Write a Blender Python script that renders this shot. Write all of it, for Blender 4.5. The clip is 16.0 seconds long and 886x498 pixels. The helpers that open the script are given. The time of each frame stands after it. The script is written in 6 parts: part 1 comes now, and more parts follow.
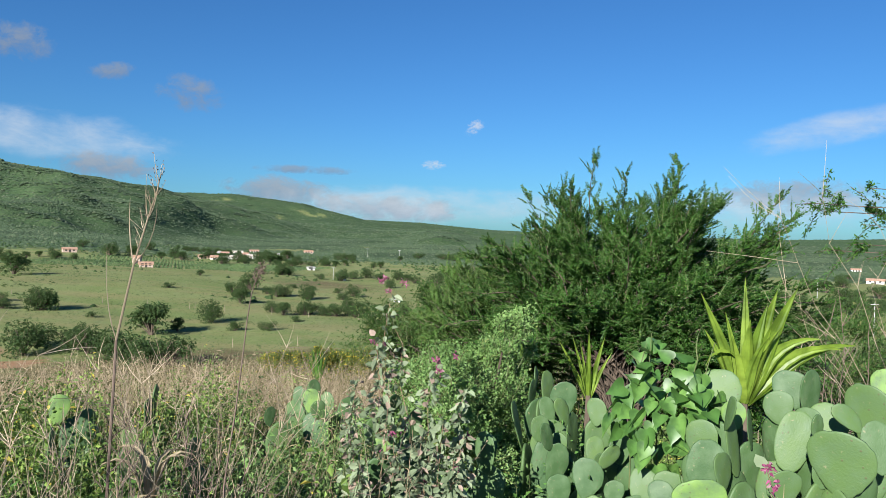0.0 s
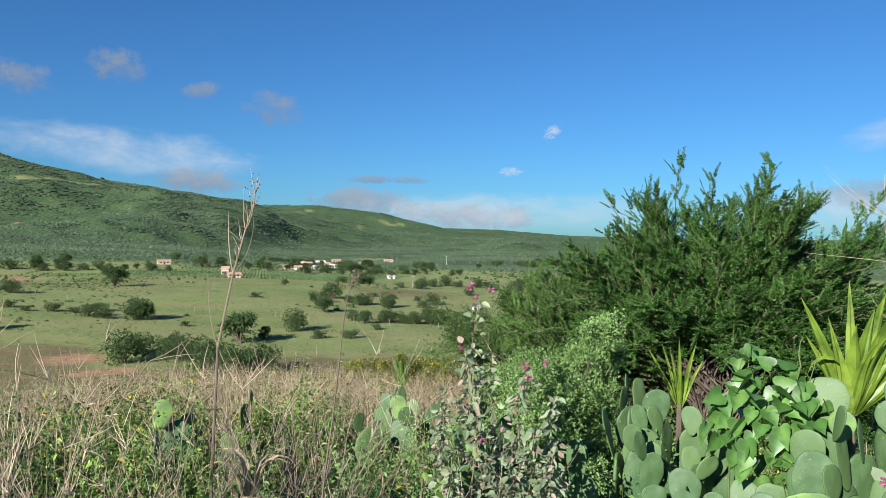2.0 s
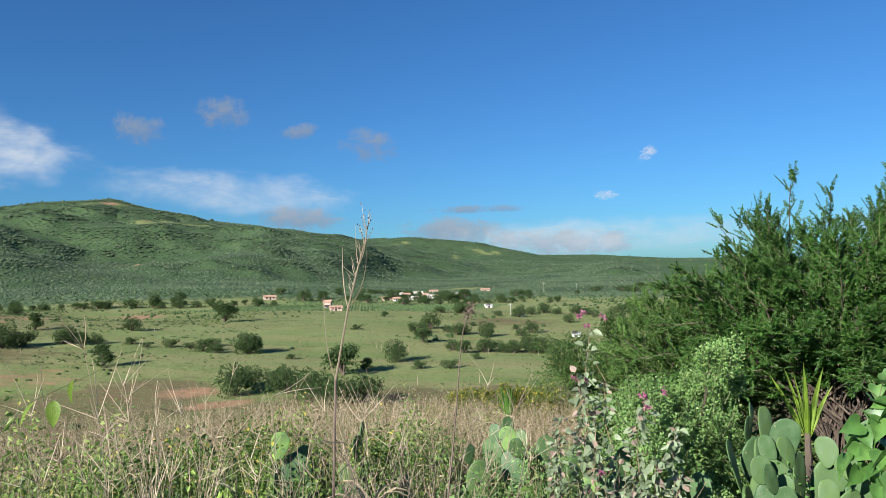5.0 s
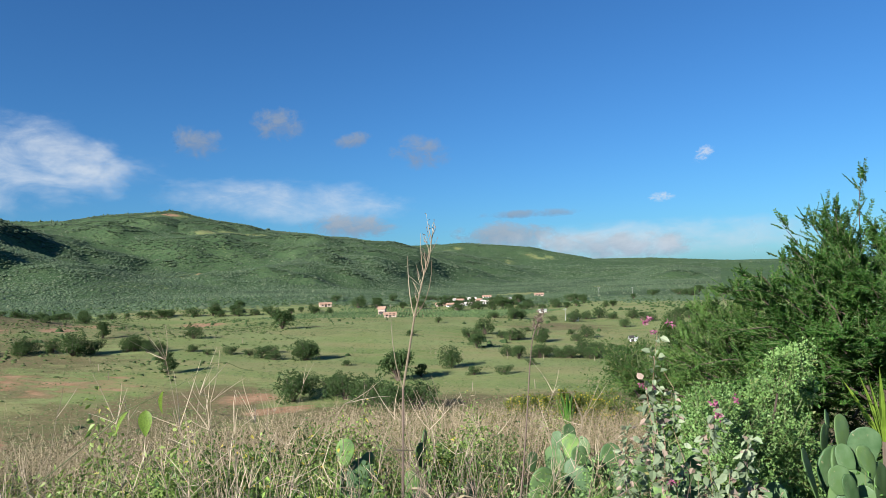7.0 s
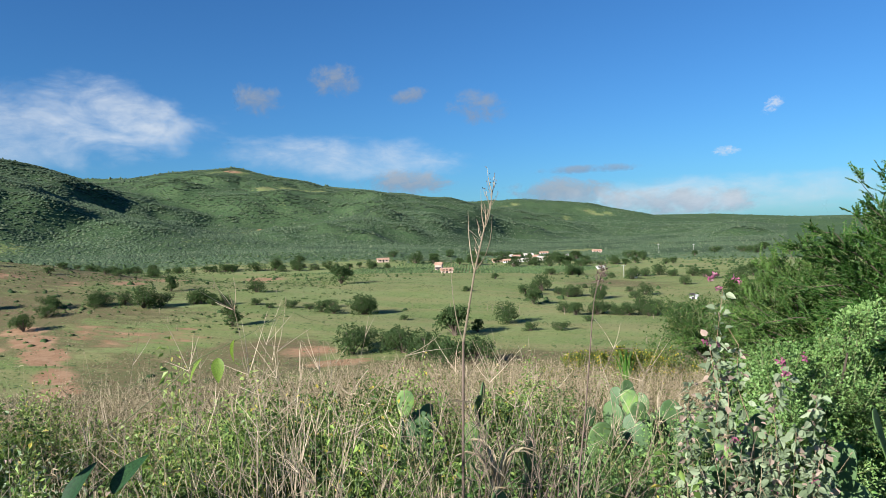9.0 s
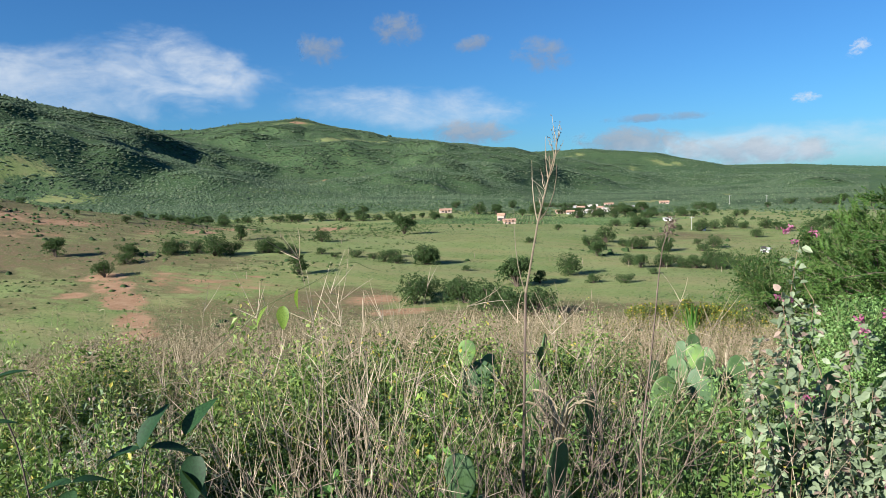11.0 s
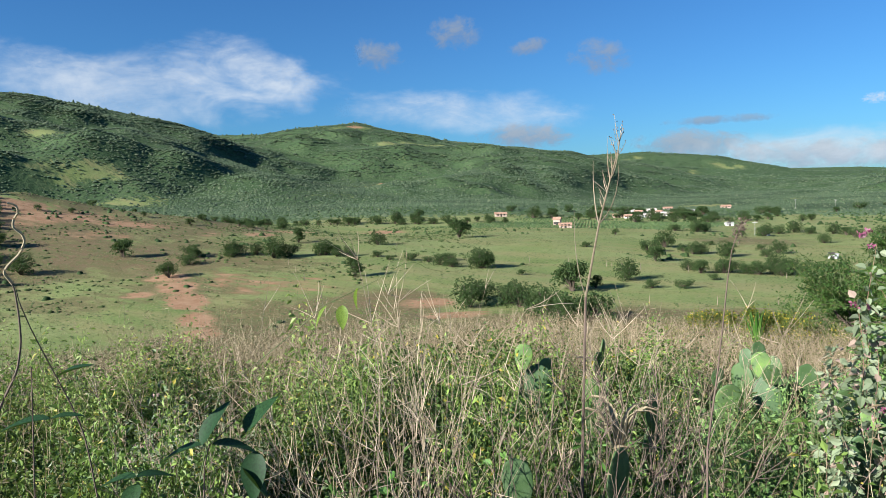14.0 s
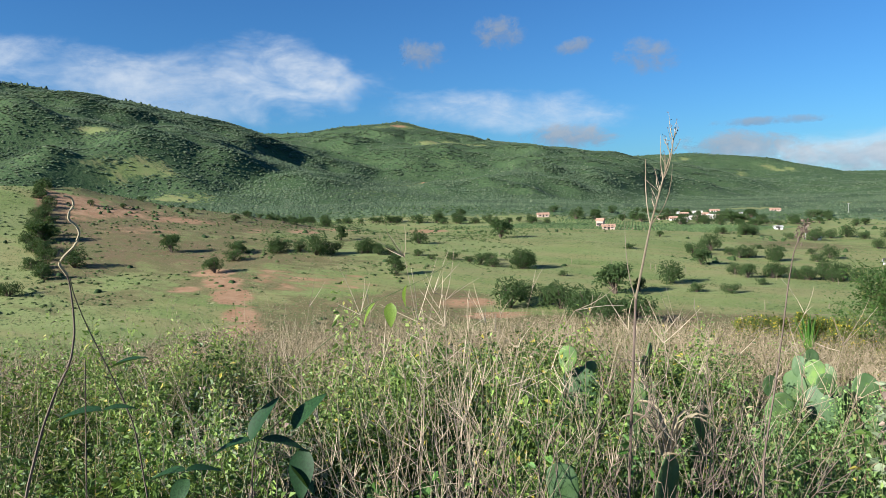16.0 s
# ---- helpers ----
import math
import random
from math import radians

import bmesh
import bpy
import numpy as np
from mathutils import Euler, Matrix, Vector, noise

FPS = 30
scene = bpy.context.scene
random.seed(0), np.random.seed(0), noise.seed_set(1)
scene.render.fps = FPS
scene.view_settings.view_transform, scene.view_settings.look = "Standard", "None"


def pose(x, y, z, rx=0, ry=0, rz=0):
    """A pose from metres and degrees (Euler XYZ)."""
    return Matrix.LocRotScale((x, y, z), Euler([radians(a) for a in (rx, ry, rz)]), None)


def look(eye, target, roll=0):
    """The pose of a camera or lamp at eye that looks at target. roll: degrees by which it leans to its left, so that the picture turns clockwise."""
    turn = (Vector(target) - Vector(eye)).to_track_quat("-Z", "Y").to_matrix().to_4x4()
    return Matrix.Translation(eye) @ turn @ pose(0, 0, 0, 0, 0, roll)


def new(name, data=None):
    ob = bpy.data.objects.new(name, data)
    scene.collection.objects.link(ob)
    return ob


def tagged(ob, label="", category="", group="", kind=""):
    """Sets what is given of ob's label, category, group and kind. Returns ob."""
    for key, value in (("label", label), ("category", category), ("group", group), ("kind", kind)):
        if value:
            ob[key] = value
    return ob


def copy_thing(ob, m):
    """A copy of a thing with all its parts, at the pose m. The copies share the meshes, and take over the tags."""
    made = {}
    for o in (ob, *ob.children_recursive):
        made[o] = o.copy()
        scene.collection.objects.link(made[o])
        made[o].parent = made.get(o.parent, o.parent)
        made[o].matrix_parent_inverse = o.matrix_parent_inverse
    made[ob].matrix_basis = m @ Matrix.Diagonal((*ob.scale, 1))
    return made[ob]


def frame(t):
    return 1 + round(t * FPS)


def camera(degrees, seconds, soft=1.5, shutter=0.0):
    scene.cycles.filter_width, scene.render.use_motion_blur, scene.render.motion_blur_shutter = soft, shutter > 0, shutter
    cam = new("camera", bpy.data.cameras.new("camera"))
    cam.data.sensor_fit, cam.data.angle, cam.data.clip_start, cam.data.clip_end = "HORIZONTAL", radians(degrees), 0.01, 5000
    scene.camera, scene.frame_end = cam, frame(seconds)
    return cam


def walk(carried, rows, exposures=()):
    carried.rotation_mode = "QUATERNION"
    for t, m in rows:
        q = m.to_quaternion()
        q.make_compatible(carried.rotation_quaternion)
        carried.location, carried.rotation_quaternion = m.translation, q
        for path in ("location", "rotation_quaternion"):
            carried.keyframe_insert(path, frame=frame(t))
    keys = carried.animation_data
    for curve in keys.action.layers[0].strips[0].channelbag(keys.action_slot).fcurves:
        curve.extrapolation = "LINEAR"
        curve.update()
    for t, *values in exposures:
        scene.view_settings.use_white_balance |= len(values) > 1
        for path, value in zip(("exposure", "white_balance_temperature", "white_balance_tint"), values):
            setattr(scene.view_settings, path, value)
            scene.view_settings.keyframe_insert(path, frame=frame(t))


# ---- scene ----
EXPOSURE = 1.2
cam = camera(63.00, 16.0, soft=0.5)
walk(cam, [
    (0.0, pose(0.000, 0.000, 1.600, 88.80, -1.50, -0.00)),
    (0.5, pose(-0.010, -0.004, 1.598, 88.37, -1.23, 1.74)),
    (1.0, pose(-0.017, -0.007, 1.598, 87.87, -0.89, 3.52)),
    (1.5, pose(-0.025, -0.006, 1.598, 88.24, -0.88, 5.59)),
    (2.0, pose(-0.035, -0.003, 1.596, 89.28, -0.48, 6.19)),
    (2.5, pose(-0.047, -0.004, 1.595, 89.84, 0.35, 7.35)),
    (3.0, pose(-0.050, -0.006, 1.591, 89.72, 0.44, 8.66)),
    (3.5, pose(-0.054, -0.009, 1.593, 90.31, 0.55, 9.50)),
    (4.0, pose(-0.064, -0.009, 1.594, 90.92, 0.87, 11.07)),
    (4.5, pose(-0.073, -0.009, 1.598, 91.33, 1.16, 12.49)),
    (7.0, pose(-0.119, -0.036, 1.614, 92.20, 2.29, 17.98)),
    (7.5, pose(-0.125, -0.039, 1.615, 91.80, 1.94, 18.81)),
    (8.0, pose(-0.129, -0.039, 1.612, 90.83, 1.87, 19.99)),
    (8.5, pose(-0.130, -0.038, 1.610, 90.07, 1.93, 20.82)),
    (9.0, pose(-0.134, -0.035, 1.608, 88.89, 2.16, 22.46)),
    (11.5, pose(-0.145, -0.013, 1.605, 85.03, 2.20, 28.58)),
    (12.0, pose(-0.149, -0.011, 1.603, 85.38, 2.30, 29.84)),
    (12.5, pose(-0.153, -0.008, 1.602, 85.48, 1.99, 30.39)),
    (13.0, pose(-0.157, -0.005, 1.601, 85.72, 2.01, 30.52)),
    (13.5, pose(-0.160, -0.004, 1.600, 85.73, 1.93, 31.23)),
    (14.0, pose(-0.164, -0.001, 1.598, 85.61, 2.00, 31.78)),
    (14.5, pose(-0.172, 0.002, 1.597, 85.60, 2.16, 32.52)),
    (15.0, pose(-0.180, 0.006, 1.595, 85.53, 1.83, 33.61)),
    (15.5, pose(-0.185, 0.007, 1.595, 85.38, 1.76, 34.53)),
    (16.0, pose(-0.195, 0.012, 1.593, 85.67, 1.40, 35.10)),
], exposures=[(0.0, EXPOSURE - 0.1), (4.5, EXPOSURE - 0.08), (12.0, EXPOSURE + 0.03), (16.0, EXPOSURE + 0.05)])

# ---- world, sun ----
SUN_AZ, SUN_EL = 153.0, 25.0          # degrees to the left of +y, and above the horizon
world = bpy.data.worlds.new("sky")
scene.world = world
world.use_nodes = True
wn = world.node_tree
wn.nodes.clear()
sky = wn.nodes.new("ShaderNodeTexSky")
sky.sky_type = "NISHITA"
sky.sun_disc = False
sky.sun_elevation, sky.sun_rotation = radians(SUN_EL), radians(-SUN_AZ)
sky.air_density, sky.dust_density, sky.ozone_density = 1.0, 0.3, 2.5
back = wn.nodes.new("ShaderNodeBackground")
back.inputs["Strength"].default_value = 0.042
wout = wn.nodes.new("ShaderNodeOutputWorld")
deep = wn.nodes.new("ShaderNodeMix")          # the deep blue of clear upland air
deep.data_type, deep.blend_type = "RGBA", "MULTIPLY"
deep.inputs[0].default_value, deep.inputs[7].default_value = 1.0, (0.36, 0.80, 1.28, 1.0)
wn.links.new(sky.outputs[0], deep.inputs[6])
wn.links.new(deep.outputs[2], back.inputs[0])
wn.links.new(back.outputs[0], wout.inputs[0])

sun = new("sun", bpy.data.lights.new("sun", "SUN"))
sun.data.energy, sun.data.angle, sun.data.color = 5.0, radians(0.53), (1.0, 0.985, 0.92)
sun.matrix_world = look((-60 * math.sin(radians(SUN_AZ)), 60 * math.cos(radians(SUN_AZ)), 60 * math.tan(radians(SUN_EL))), (0, 0, 0))

# ---- materials ----


def mat_base(name, rough=0.6, spec=0.3):
    m = bpy.data.materials.new(name)
    m.use_nodes = True
    nt = m.node_tree
    b = nt.nodes["Principled BSDF"]
    b.inputs["Roughness"].default_value = rough
    b.inputs["Specular IOR Level"].default_value = spec
    return m, nt, b


def mix_rgb(nt, fac, a, b):
    n = nt.nodes.new("ShaderNodeMix")
    n.data_type = "RGBA"
    for sock, v in ((n.inputs[0], fac), (n.inputs[6], a), (n.inputs[7], b)):
        if isinstance(v, (tuple, list)):
            sock.default_value = (*v, 1.0)[:4]
        elif isinstance(v, (int, float)):
            sock.default_value = v
        else:
            nt.links.new(v, sock)
    return n.outputs[2]


def calc(nt, op, a, b=0.0, clamp=False):
    n = nt.nodes.new("ShaderNodeMath")
    n.operation, n.use_clamp = op, clamp
    for sock, v in zip(n.inputs, (a, b)):
        if isinstance(v, (int, float)):
            sock.default_value = v
        else:
            nt.links.new(v, sock)
    return n.outputs[0]


def noise_tex(nt, scale, detail=4.0, rough=0.55, coord="Object", stretch=None):
    tc = nt.nodes.new("ShaderNodeTexCoord")
    n = nt.nodes.new("ShaderNodeTexNoise")
    n.inputs["Scale"].default_value, n.inputs["Detail"].default_value, n.inputs["Roughness"].default_value = scale, detail, rough
    src = tc.outputs[coord]
    if stretch:
        mp = nt.nodes.new("ShaderNodeMapping")
        mp.inputs["Scale"].default_value = stretch
        nt.links.new(src, mp.inputs[0])
        src = mp.outputs[0]
    nt.links.new(src, n.inputs["Vector"])
    return n.outputs["Fac"]


def ramp(nt, fac, lo, hi):
    n = nt.nodes.new("ShaderNodeMapRange")
    n.interpolation_type = "SMOOTHSTEP"
    n.inputs[1].default_value, n.inputs[2].default_value = lo, hi
    nt.links.new(fac, n.inputs[0])
    return n.outputs[0]


def bump(nt, b, height, strength=0.4, dist=0.01):
    n = nt.nodes.new("ShaderNodeBump")
    n.inputs["Strength"].default_value, n.inputs["Distance"].default_value = strength, dist
    nt.links.new(height, n.inputs["Height"])
    nt.links.new(n.outputs[0], b.inputs["Normal"])


def leaf_mat(name, c1, c2, c3=None, share=0.08, trans=0.35, rough=0.5, per_object=False, scale=6.0, spec=0.3):
    """Foliage: every leaf a little different between c1 and c2, a share of them c3 (withered or young), light shines through."""
    m, nt, b = mat_base(name, rough, spec)
    c1, c2, c3 = (tuple(0.84 * v for v in c) if c else None for c in (c1, c2, c3))
    if per_object:
        rnd = nt.nodes.new("ShaderNodeObjectInfo").outputs["Random"]
    else:
        rnd = nt.nodes.new("ShaderNodeNewGeometry").outputs["Random Per Island"]
    col = mix_rgb(nt, rnd, c1, c2)
    big = noise_tex(nt, scale, 3.0)
    col = mix_rgb(nt, ramp(nt, big, 0.35, 0.7), col, tuple(0.62 * v for v in c1))
    if c3:
        pick = calc(nt, "FRACT", calc(nt, "MULTIPLY", rnd, 37.7))
        col = mix_rgb(nt, calc(nt, "LESS_THAN", pick, share), col, c3)
    nt.links.new(col, b.inputs["Base Color"])
    tr = nt.nodes.new("ShaderNodeBsdfTranslucent")
    warm = mix_rgb(nt, 0.25, col, (0.22, 0.34, 0.03))
    nt.links.new(warm, tr.inputs["Color"])
    mx = nt.nodes.new("ShaderNodeMixShader")
    mx.inputs[0].default_value = trans
    out = nt.nodes["Material Output"]
    nt.links.new(b.outputs[0], mx.inputs[1])
    nt.links.new(tr.outputs[0], mx.inputs[2])
    nt.links.new(mx.outputs[0], out.inputs["Surface"])
    return m


def plain_mat(name, c1, c2, rough=0.8, scale=8.0, relief=0.3, dist=0.005, island=False, stretch=None, spec=0.25):
    m, nt, b = mat_base(name, rough, spec)
    f = noise_tex(nt, scale, 6.0, 0.6, stretch=stretch)
    col = mix_rgb(nt, ramp(nt, f, 0.3, 0.72), c1, c2)
    if island:
        rnd = nt.nodes.new("ShaderNodeNewGeometry").outputs["Random Per Island"]
        col = mix_rgb(nt, rnd, col, tuple(0.5 * v for v in c1))
    nt.links.new(col, b.inputs["Base Color"])
    bump(nt, b, noise_tex(nt, scale * 5, 4.0, stretch=stretch), relief, dist)
    return m


bush_leaf = leaf_mat("bush_leaf", (0.044, 0.130, 0.020), (0.084, 0.205, 0.036), (0.13, 0.23, 0.05), 0.08, 0.35, 0.5, scale=1.2)
side_bush_leaf = leaf_mat("side_bush_leaf", (0.085, 0.185, 0.036), (0.140, 0.260, 0.055), (0.19, 0.25, 0.07), 0.08, 0.35, 0.55, scale=1.2)
pale_bush_leaf = leaf_mat("pale_bush_leaf", (0.06, 0.135, 0.03), (0.10, 0.19, 0.042), (0.20, 0.22, 0.08), 0.1, 0.4, 0.55, scale=1.0)
fine_leaf = leaf_mat("fine_leaf", (0.19, 0.35, 0.095), (0.36, 0.53, 0.19), (0.26, 0.31, 0.10), 0.05, 0.35, 0.5, scale=3.0)
grey_leaf = leaf_mat("grey_leaf", (0.23, 0.30, 0.17), (0.42, 0.47, 0.31), (0.42, 0.31, 0.25), 0.16, 0.25, 0.7, scale=6.0, spec=0.15)
vine_leaf = leaf_mat("vine_leaf", (0.085, 0.205, 0.045), (0.19, 0.36, 0.08), None, 0, 0.3, 0.42, per_object=True, scale=1.2, spec=0.45)
weed_leaf = leaf_mat("weed_leaf", (0.052, 0.118, 0.020), (0.35, 0.49, 0.115), (0.50, 0.42, 0.08), 0.04, 0.25, 0.5, scale=1.6, spec=0.3)
dark_weed_leaf = leaf_mat("dark_weed_leaf", (0.055, 0.112, 0.028), (0.15, 0.235, 0.060), (0.28, 0.26, 0.10), 0.08, 0.2, 0.45, scale=1.6)
# close leaves: the shade they stand in is put into this dark green
shaded_near_leaf = leaf_mat("shaded_near_leaf", (0.016, 0.058, 0.018), (0.030, 0.085, 0.026), None, 0, 0.2, 0.6, per_object=True, scale=20.0, spec=0.25)
bright_leaf = leaf_mat("bright_leaf", (0.25, 0.38, 0.06), (0.34, 0.45, 0.10), None, 0, 0.45, 0.45, per_object=True, scale=20.0)
blade_leaf = leaf_mat("blade_leaf", (0.17, 0.28, 0.035), (0.33, 0.46, 0.065), None, 0, 0.4, 0.42, per_object=True, scale=9.0, spec=0.4)
dark_blade_leaf = leaf_mat("dark_blade_leaf", (0.07, 0.19, 0.03), (0.14, 0.27, 0.05), None, 0, 0.35, 0.4, per_object=True, scale=9.0)
yellow_leaf = leaf_mat("yellow_leaf", (0.14, 0.19, 0.04), (0.24, 0.26, 0.05), (0.50, 0.40, 0.05), 0.14, 0.35, 0.55, scale=2.0)
valley_leaf = leaf_mat("valley_leaf", (0.046, 0.088, 0.030), (0.082, 0.132, 0.044), (0.10, 0.13, 0.055), 0.08, 0.22, 0.7, scale=0.5, spec=0.15)
wood_leaf = leaf_mat("wood_leaf", (0.068, 0.112, 0.056), (0.110, 0.158, 0.078), (0.132, 0.166, 0.090), 0.12, 0.06, 0.8, scale=0.012)
tuft_leaf = leaf_mat("tuft_leaf", (0.110, 0.155, 0.050), (0.185, 0.222, 0.082), (0.24, 0.22, 0.11), 0.15, 0.2, 0.7, scale=0.3)
herb_leaf = leaf_mat("herb_leaf", (0.075, 0.112, 0.038), (0.120, 0.158, 0.055), None, 0, 0.1, 0.8, scale=0.3, spec=0.1)
petal = leaf_mat("petal", (0.42, 0.09, 0.22), (0.52, 0.18, 0.30), (0.54, 0.30, 0.36), 0.2, 0.3, 0.5, scale=20.0)
straw = leaf_mat("straw", (0.34, 0.265, 0.16), (0.54, 0.45, 0.30), (0.24, 0.17, 0.11), 0.2, 0.15, 0.75, scale=1.3)
pink_straw = leaf_mat("pink_straw", (0.27, 0.205, 0.13), (0.55, 0.45, 0.30), (0.13, 0.12, 0.05), 0.3, 0.1, 0.8, scale=0.8)
dry_twig = plain_mat("dry_twig", (0.32, 0.25, 0.17), (0.52, 0.43, 0.32), 0.85, 9.0, island=True)
dark_twig = plain_mat("dark_twig", (0.15, 0.108, 0.084), (0.27, 0.20, 0.16), 0.85, 9.0, island=True)
bark = plain_mat("bark", (0.065, 0.048, 0.038), (0.13, 0.10, 0.075), 0.9, 12.0, 0.6, 0.01, stretch=(1, 1, 0.25))
green_stem = plain_mat("green_stem", (0.07, 0.10, 0.035), (0.13, 0.14, 0.06), 0.6, 15.0)
red_stem = plain_mat("red_stem", (0.20, 0.12, 0.08), (0.28, 0.22, 0.14), 0.7, 15.0)
plaster = plain_mat("plaster", (0.50, 0.48, 0.45), (0.62, 0.61, 0.58), 0.9, 0.6)
pink_plaster = plain_mat("pink_plaster", (0.40, 0.29, 0.24), (0.50, 0.38, 0.32), 0.9, 0.6)
roof_tile = plain_mat("roof_tile", (0.33, 0.19, 0.13), (0.44, 0.28, 0.20), 0.85, 1.2)
# roof tile paled by sun glare, which is put into the colour
glare_tile = plain_mat("glare_tile", (0.50, 0.42, 0.36), (0.62, 0.56, 0.50), 0.85, 1.2)
dark_opening = plain_mat("dark_opening", (0.03, 0.03, 0.03), (0.06, 0.05, 0.045), 0.5, 3.0)
concrete = plain_mat("concrete", (0.34, 0.33, 0.31), (0.44, 0.43, 0.40), 0.9, 2.0)


def pad_material(name, c1, c2):
    """Cactus skin: waxy bloom, scars, and dark areoles set in a loose net."""
    m, nt, b = mat_base(name, 0.55, 0.35)
    rnd = nt.nodes.new("ShaderNodeObjectInfo").outputs["Random"]
    col = mix_rgb(nt, rnd, c1, c2)
    col = mix_rgb(nt, ramp(nt, noise_tex(nt, 3.0, 5.0), 0.35, 0.75), col, (0.080, 0.135, 0.060))
    col = mix_rgb(nt, ramp(nt, noise_tex(nt, 7.0, 6.0, 0.7), 0.62, 0.72), col, (0.23, 0.21, 0.12))
    tc = nt.nodes.new("ShaderNodeTexCoord")
    vo = nt.nodes.new("ShaderNodeTexVoronoi")
    vo.inputs["Scale"].default_value, vo.inputs["Randomness"].default_value = 7.0, 0.45
    nt.links.new(tc.outputs["Object"], vo.inputs["Vector"])
    spot = ramp(nt, vo.outputs["Distance"], 0.15, 0.08)
    col = mix_rgb(nt, calc(nt, "MULTIPLY", spot, 0.75), col, (0.085, 0.08, 0.04))
    nt.links.new(col, b.inputs["Base Color"])
    bump(nt, b, calc(nt, "ADD", noise_tex(nt, 30.0, 3.0), spot), 0.15, 0.01)
    return m


pad_skin = pad_material("pad_skin", (0.036, 0.082, 0.030), (0.088, 0.148, 0.044))
young_pad_skin = pad_material("young_pad_skin", (0.12, 0.215, 0.045), (0.16, 0.26, 0.062))


def ground_material():
    """Pasture, bare red soil and scrub floor; the cover layer says which lies where."""
    m, nt, b = mat_base("ground_cover", 0.95, 0.1)
    at = nt.nodes.new("ShaderNodeAttribute")
    at.attribute_name = "cover"
    sp = nt.nodes.new("ShaderNodeSeparateColor")
    nt.links.new(at.outputs["Color"], sp.inputs[0])
    n1 = noise_tex(nt, 0.035, 6.0, 0.6)
    n2 = noise_tex(nt, 0.35, 6.0, 0.65)
    n3 = noise_tex(nt, 2.5, 5.0, 0.7)
    streak = noise_tex(nt, 0.12, 5.0, 0.65, stretch=(1.0, 2.5, 1.0))
    grass = mix_rgb(nt, ramp(nt, n1, 0.35, 0.65), (0.142, 0.188, 0.060), (0.195, 0.228, 0.088))
    grass = mix_rgb(nt, ramp(nt, n2, 0.56, 0.86), grass, (0.24, 0.215, 0.11))
    band = noise_tex(nt, 0.05, 5.0, 0.6, stretch=(0.35, 1.8, 1.0))
    grass = mix_rgb(nt, calc(nt, "MULTIPLY", ramp(nt, band, 0.44, 0.62), 0.75), grass, (0.225, 0.205, 0.092))
    dry = mix_rgb(nt, ramp(nt, streak, 0.35, 0.65), (0.150, 0.102, 0.060), (0.122, 0.116, 0.050))
    soil = mix_rgb(nt, ramp(nt, n2, 0.3, 0.7), (0.26, 0.145, 0.082), (0.34, 0.215, 0.13))
    n5 = noise_tex(nt, 0.26, 5.0, 0.6)
    scrub = mix_rgb(nt, ramp(nt, n1, 0.35, 0.65), (0.054, 0.090, 0.040), (0.078, 0.116, 0.052))
    # shade in the bump's hollows between crowns, put into the scrub colour
    scrub = mix_rgb(nt, ramp(nt, n5, 0.42, 0.62), scrub, (0.042, 0.078, 0.032))

    def edge(mask):
        s = calc(nt, "ADD", mask, calc(nt, "MULTIPLY", calc(nt, "SUBTRACT", streak, 0.5), 1.1))
        return ramp(nt, s, 0.36, 0.66)
    col = mix_rgb(nt, edge(sp.outputs[1]), grass, dry)
    n4 = noise_tex(nt, 0.9, 6.0, 0.75, stretch=(1.0, 1.6, 1.0))
    col = mix_rgb(nt, calc(nt, "MULTIPLY", ramp(nt, n4, 0.46, 0.72), 0.6), col, (0.075, 0.108, 0.034))
    col = mix_rgb(nt, calc(nt, "MULTIPLY", ramp(nt, n3, 0.5, 0.72), 0.7), col, (0.27, 0.23, 0.13))
    col = mix_rgb(nt, edge(sp.outputs[2]), col, scrub)
    col = mix_rgb(nt, edge(sp.outputs[0]), col, soil)
    nt.links.new(col, b.inputs["Base Color"])
    rough_h = calc(nt, "ADD", calc(nt, "MULTIPLY", n3, 0.15), calc(nt, "MULTIPLY", calc(nt, "MULTIPLY", n5, sp.outputs[2]), -1.6))
    bump(nt, b, rough_h, 0.6, 1.0)
    return m


ground_cover = ground_material()

# ---- mesh helpers ----


class Buf:
    """Collects vertices and faces as arrays and links them as one mesh."""

    def __init__(self):
        self.v, self.f, self.n = [], [], 0

    def add(self, v, f, mat=0):
        v = np.asarray(v, dtype=np.float32).reshape(-1, 3)
        f = np.asarray(f, dtype=np.int32)
        self.f.append((f + self.n, mat))
        self.v.append(v)
        self.n += len(v)

    def mesh(self, name, mats, smooth=False):
        me = bpy.data.meshes.new(name)
        v = np.concatenate(self.v)
        me.vertices.add(len(v))
        me.vertices.foreach_set("co", v.ravel())
        loops = np.concatenate([f.ravel() for f, _ in self.f])
        size = np.concatenate([np.full(len(f), f.shape[1], dtype=np.int32) for f, _ in self.f])
        which = np.concatenate([np.full(len(f), k, dtype=np.int32) for f, k in self.f])
        start = np.concatenate([[0], np.cumsum(size)[:-1]]).astype(np.int32)
        me.loops.add(len(loops))
        me.loops.foreach_set("vertex_index", loops.astype(np.int32))
        me.polygons.add(len(size))
        me.polygons.foreach_set("loop_start", start)
        me.polygons.foreach_set("material_index", which)
        me.polygons.foreach_set("use_smooth", np.full(len(size), smooth))
        for m in mats:
            me.materials.append(m)
        me.update(calc_edges=True)
        me.validate()
        return me


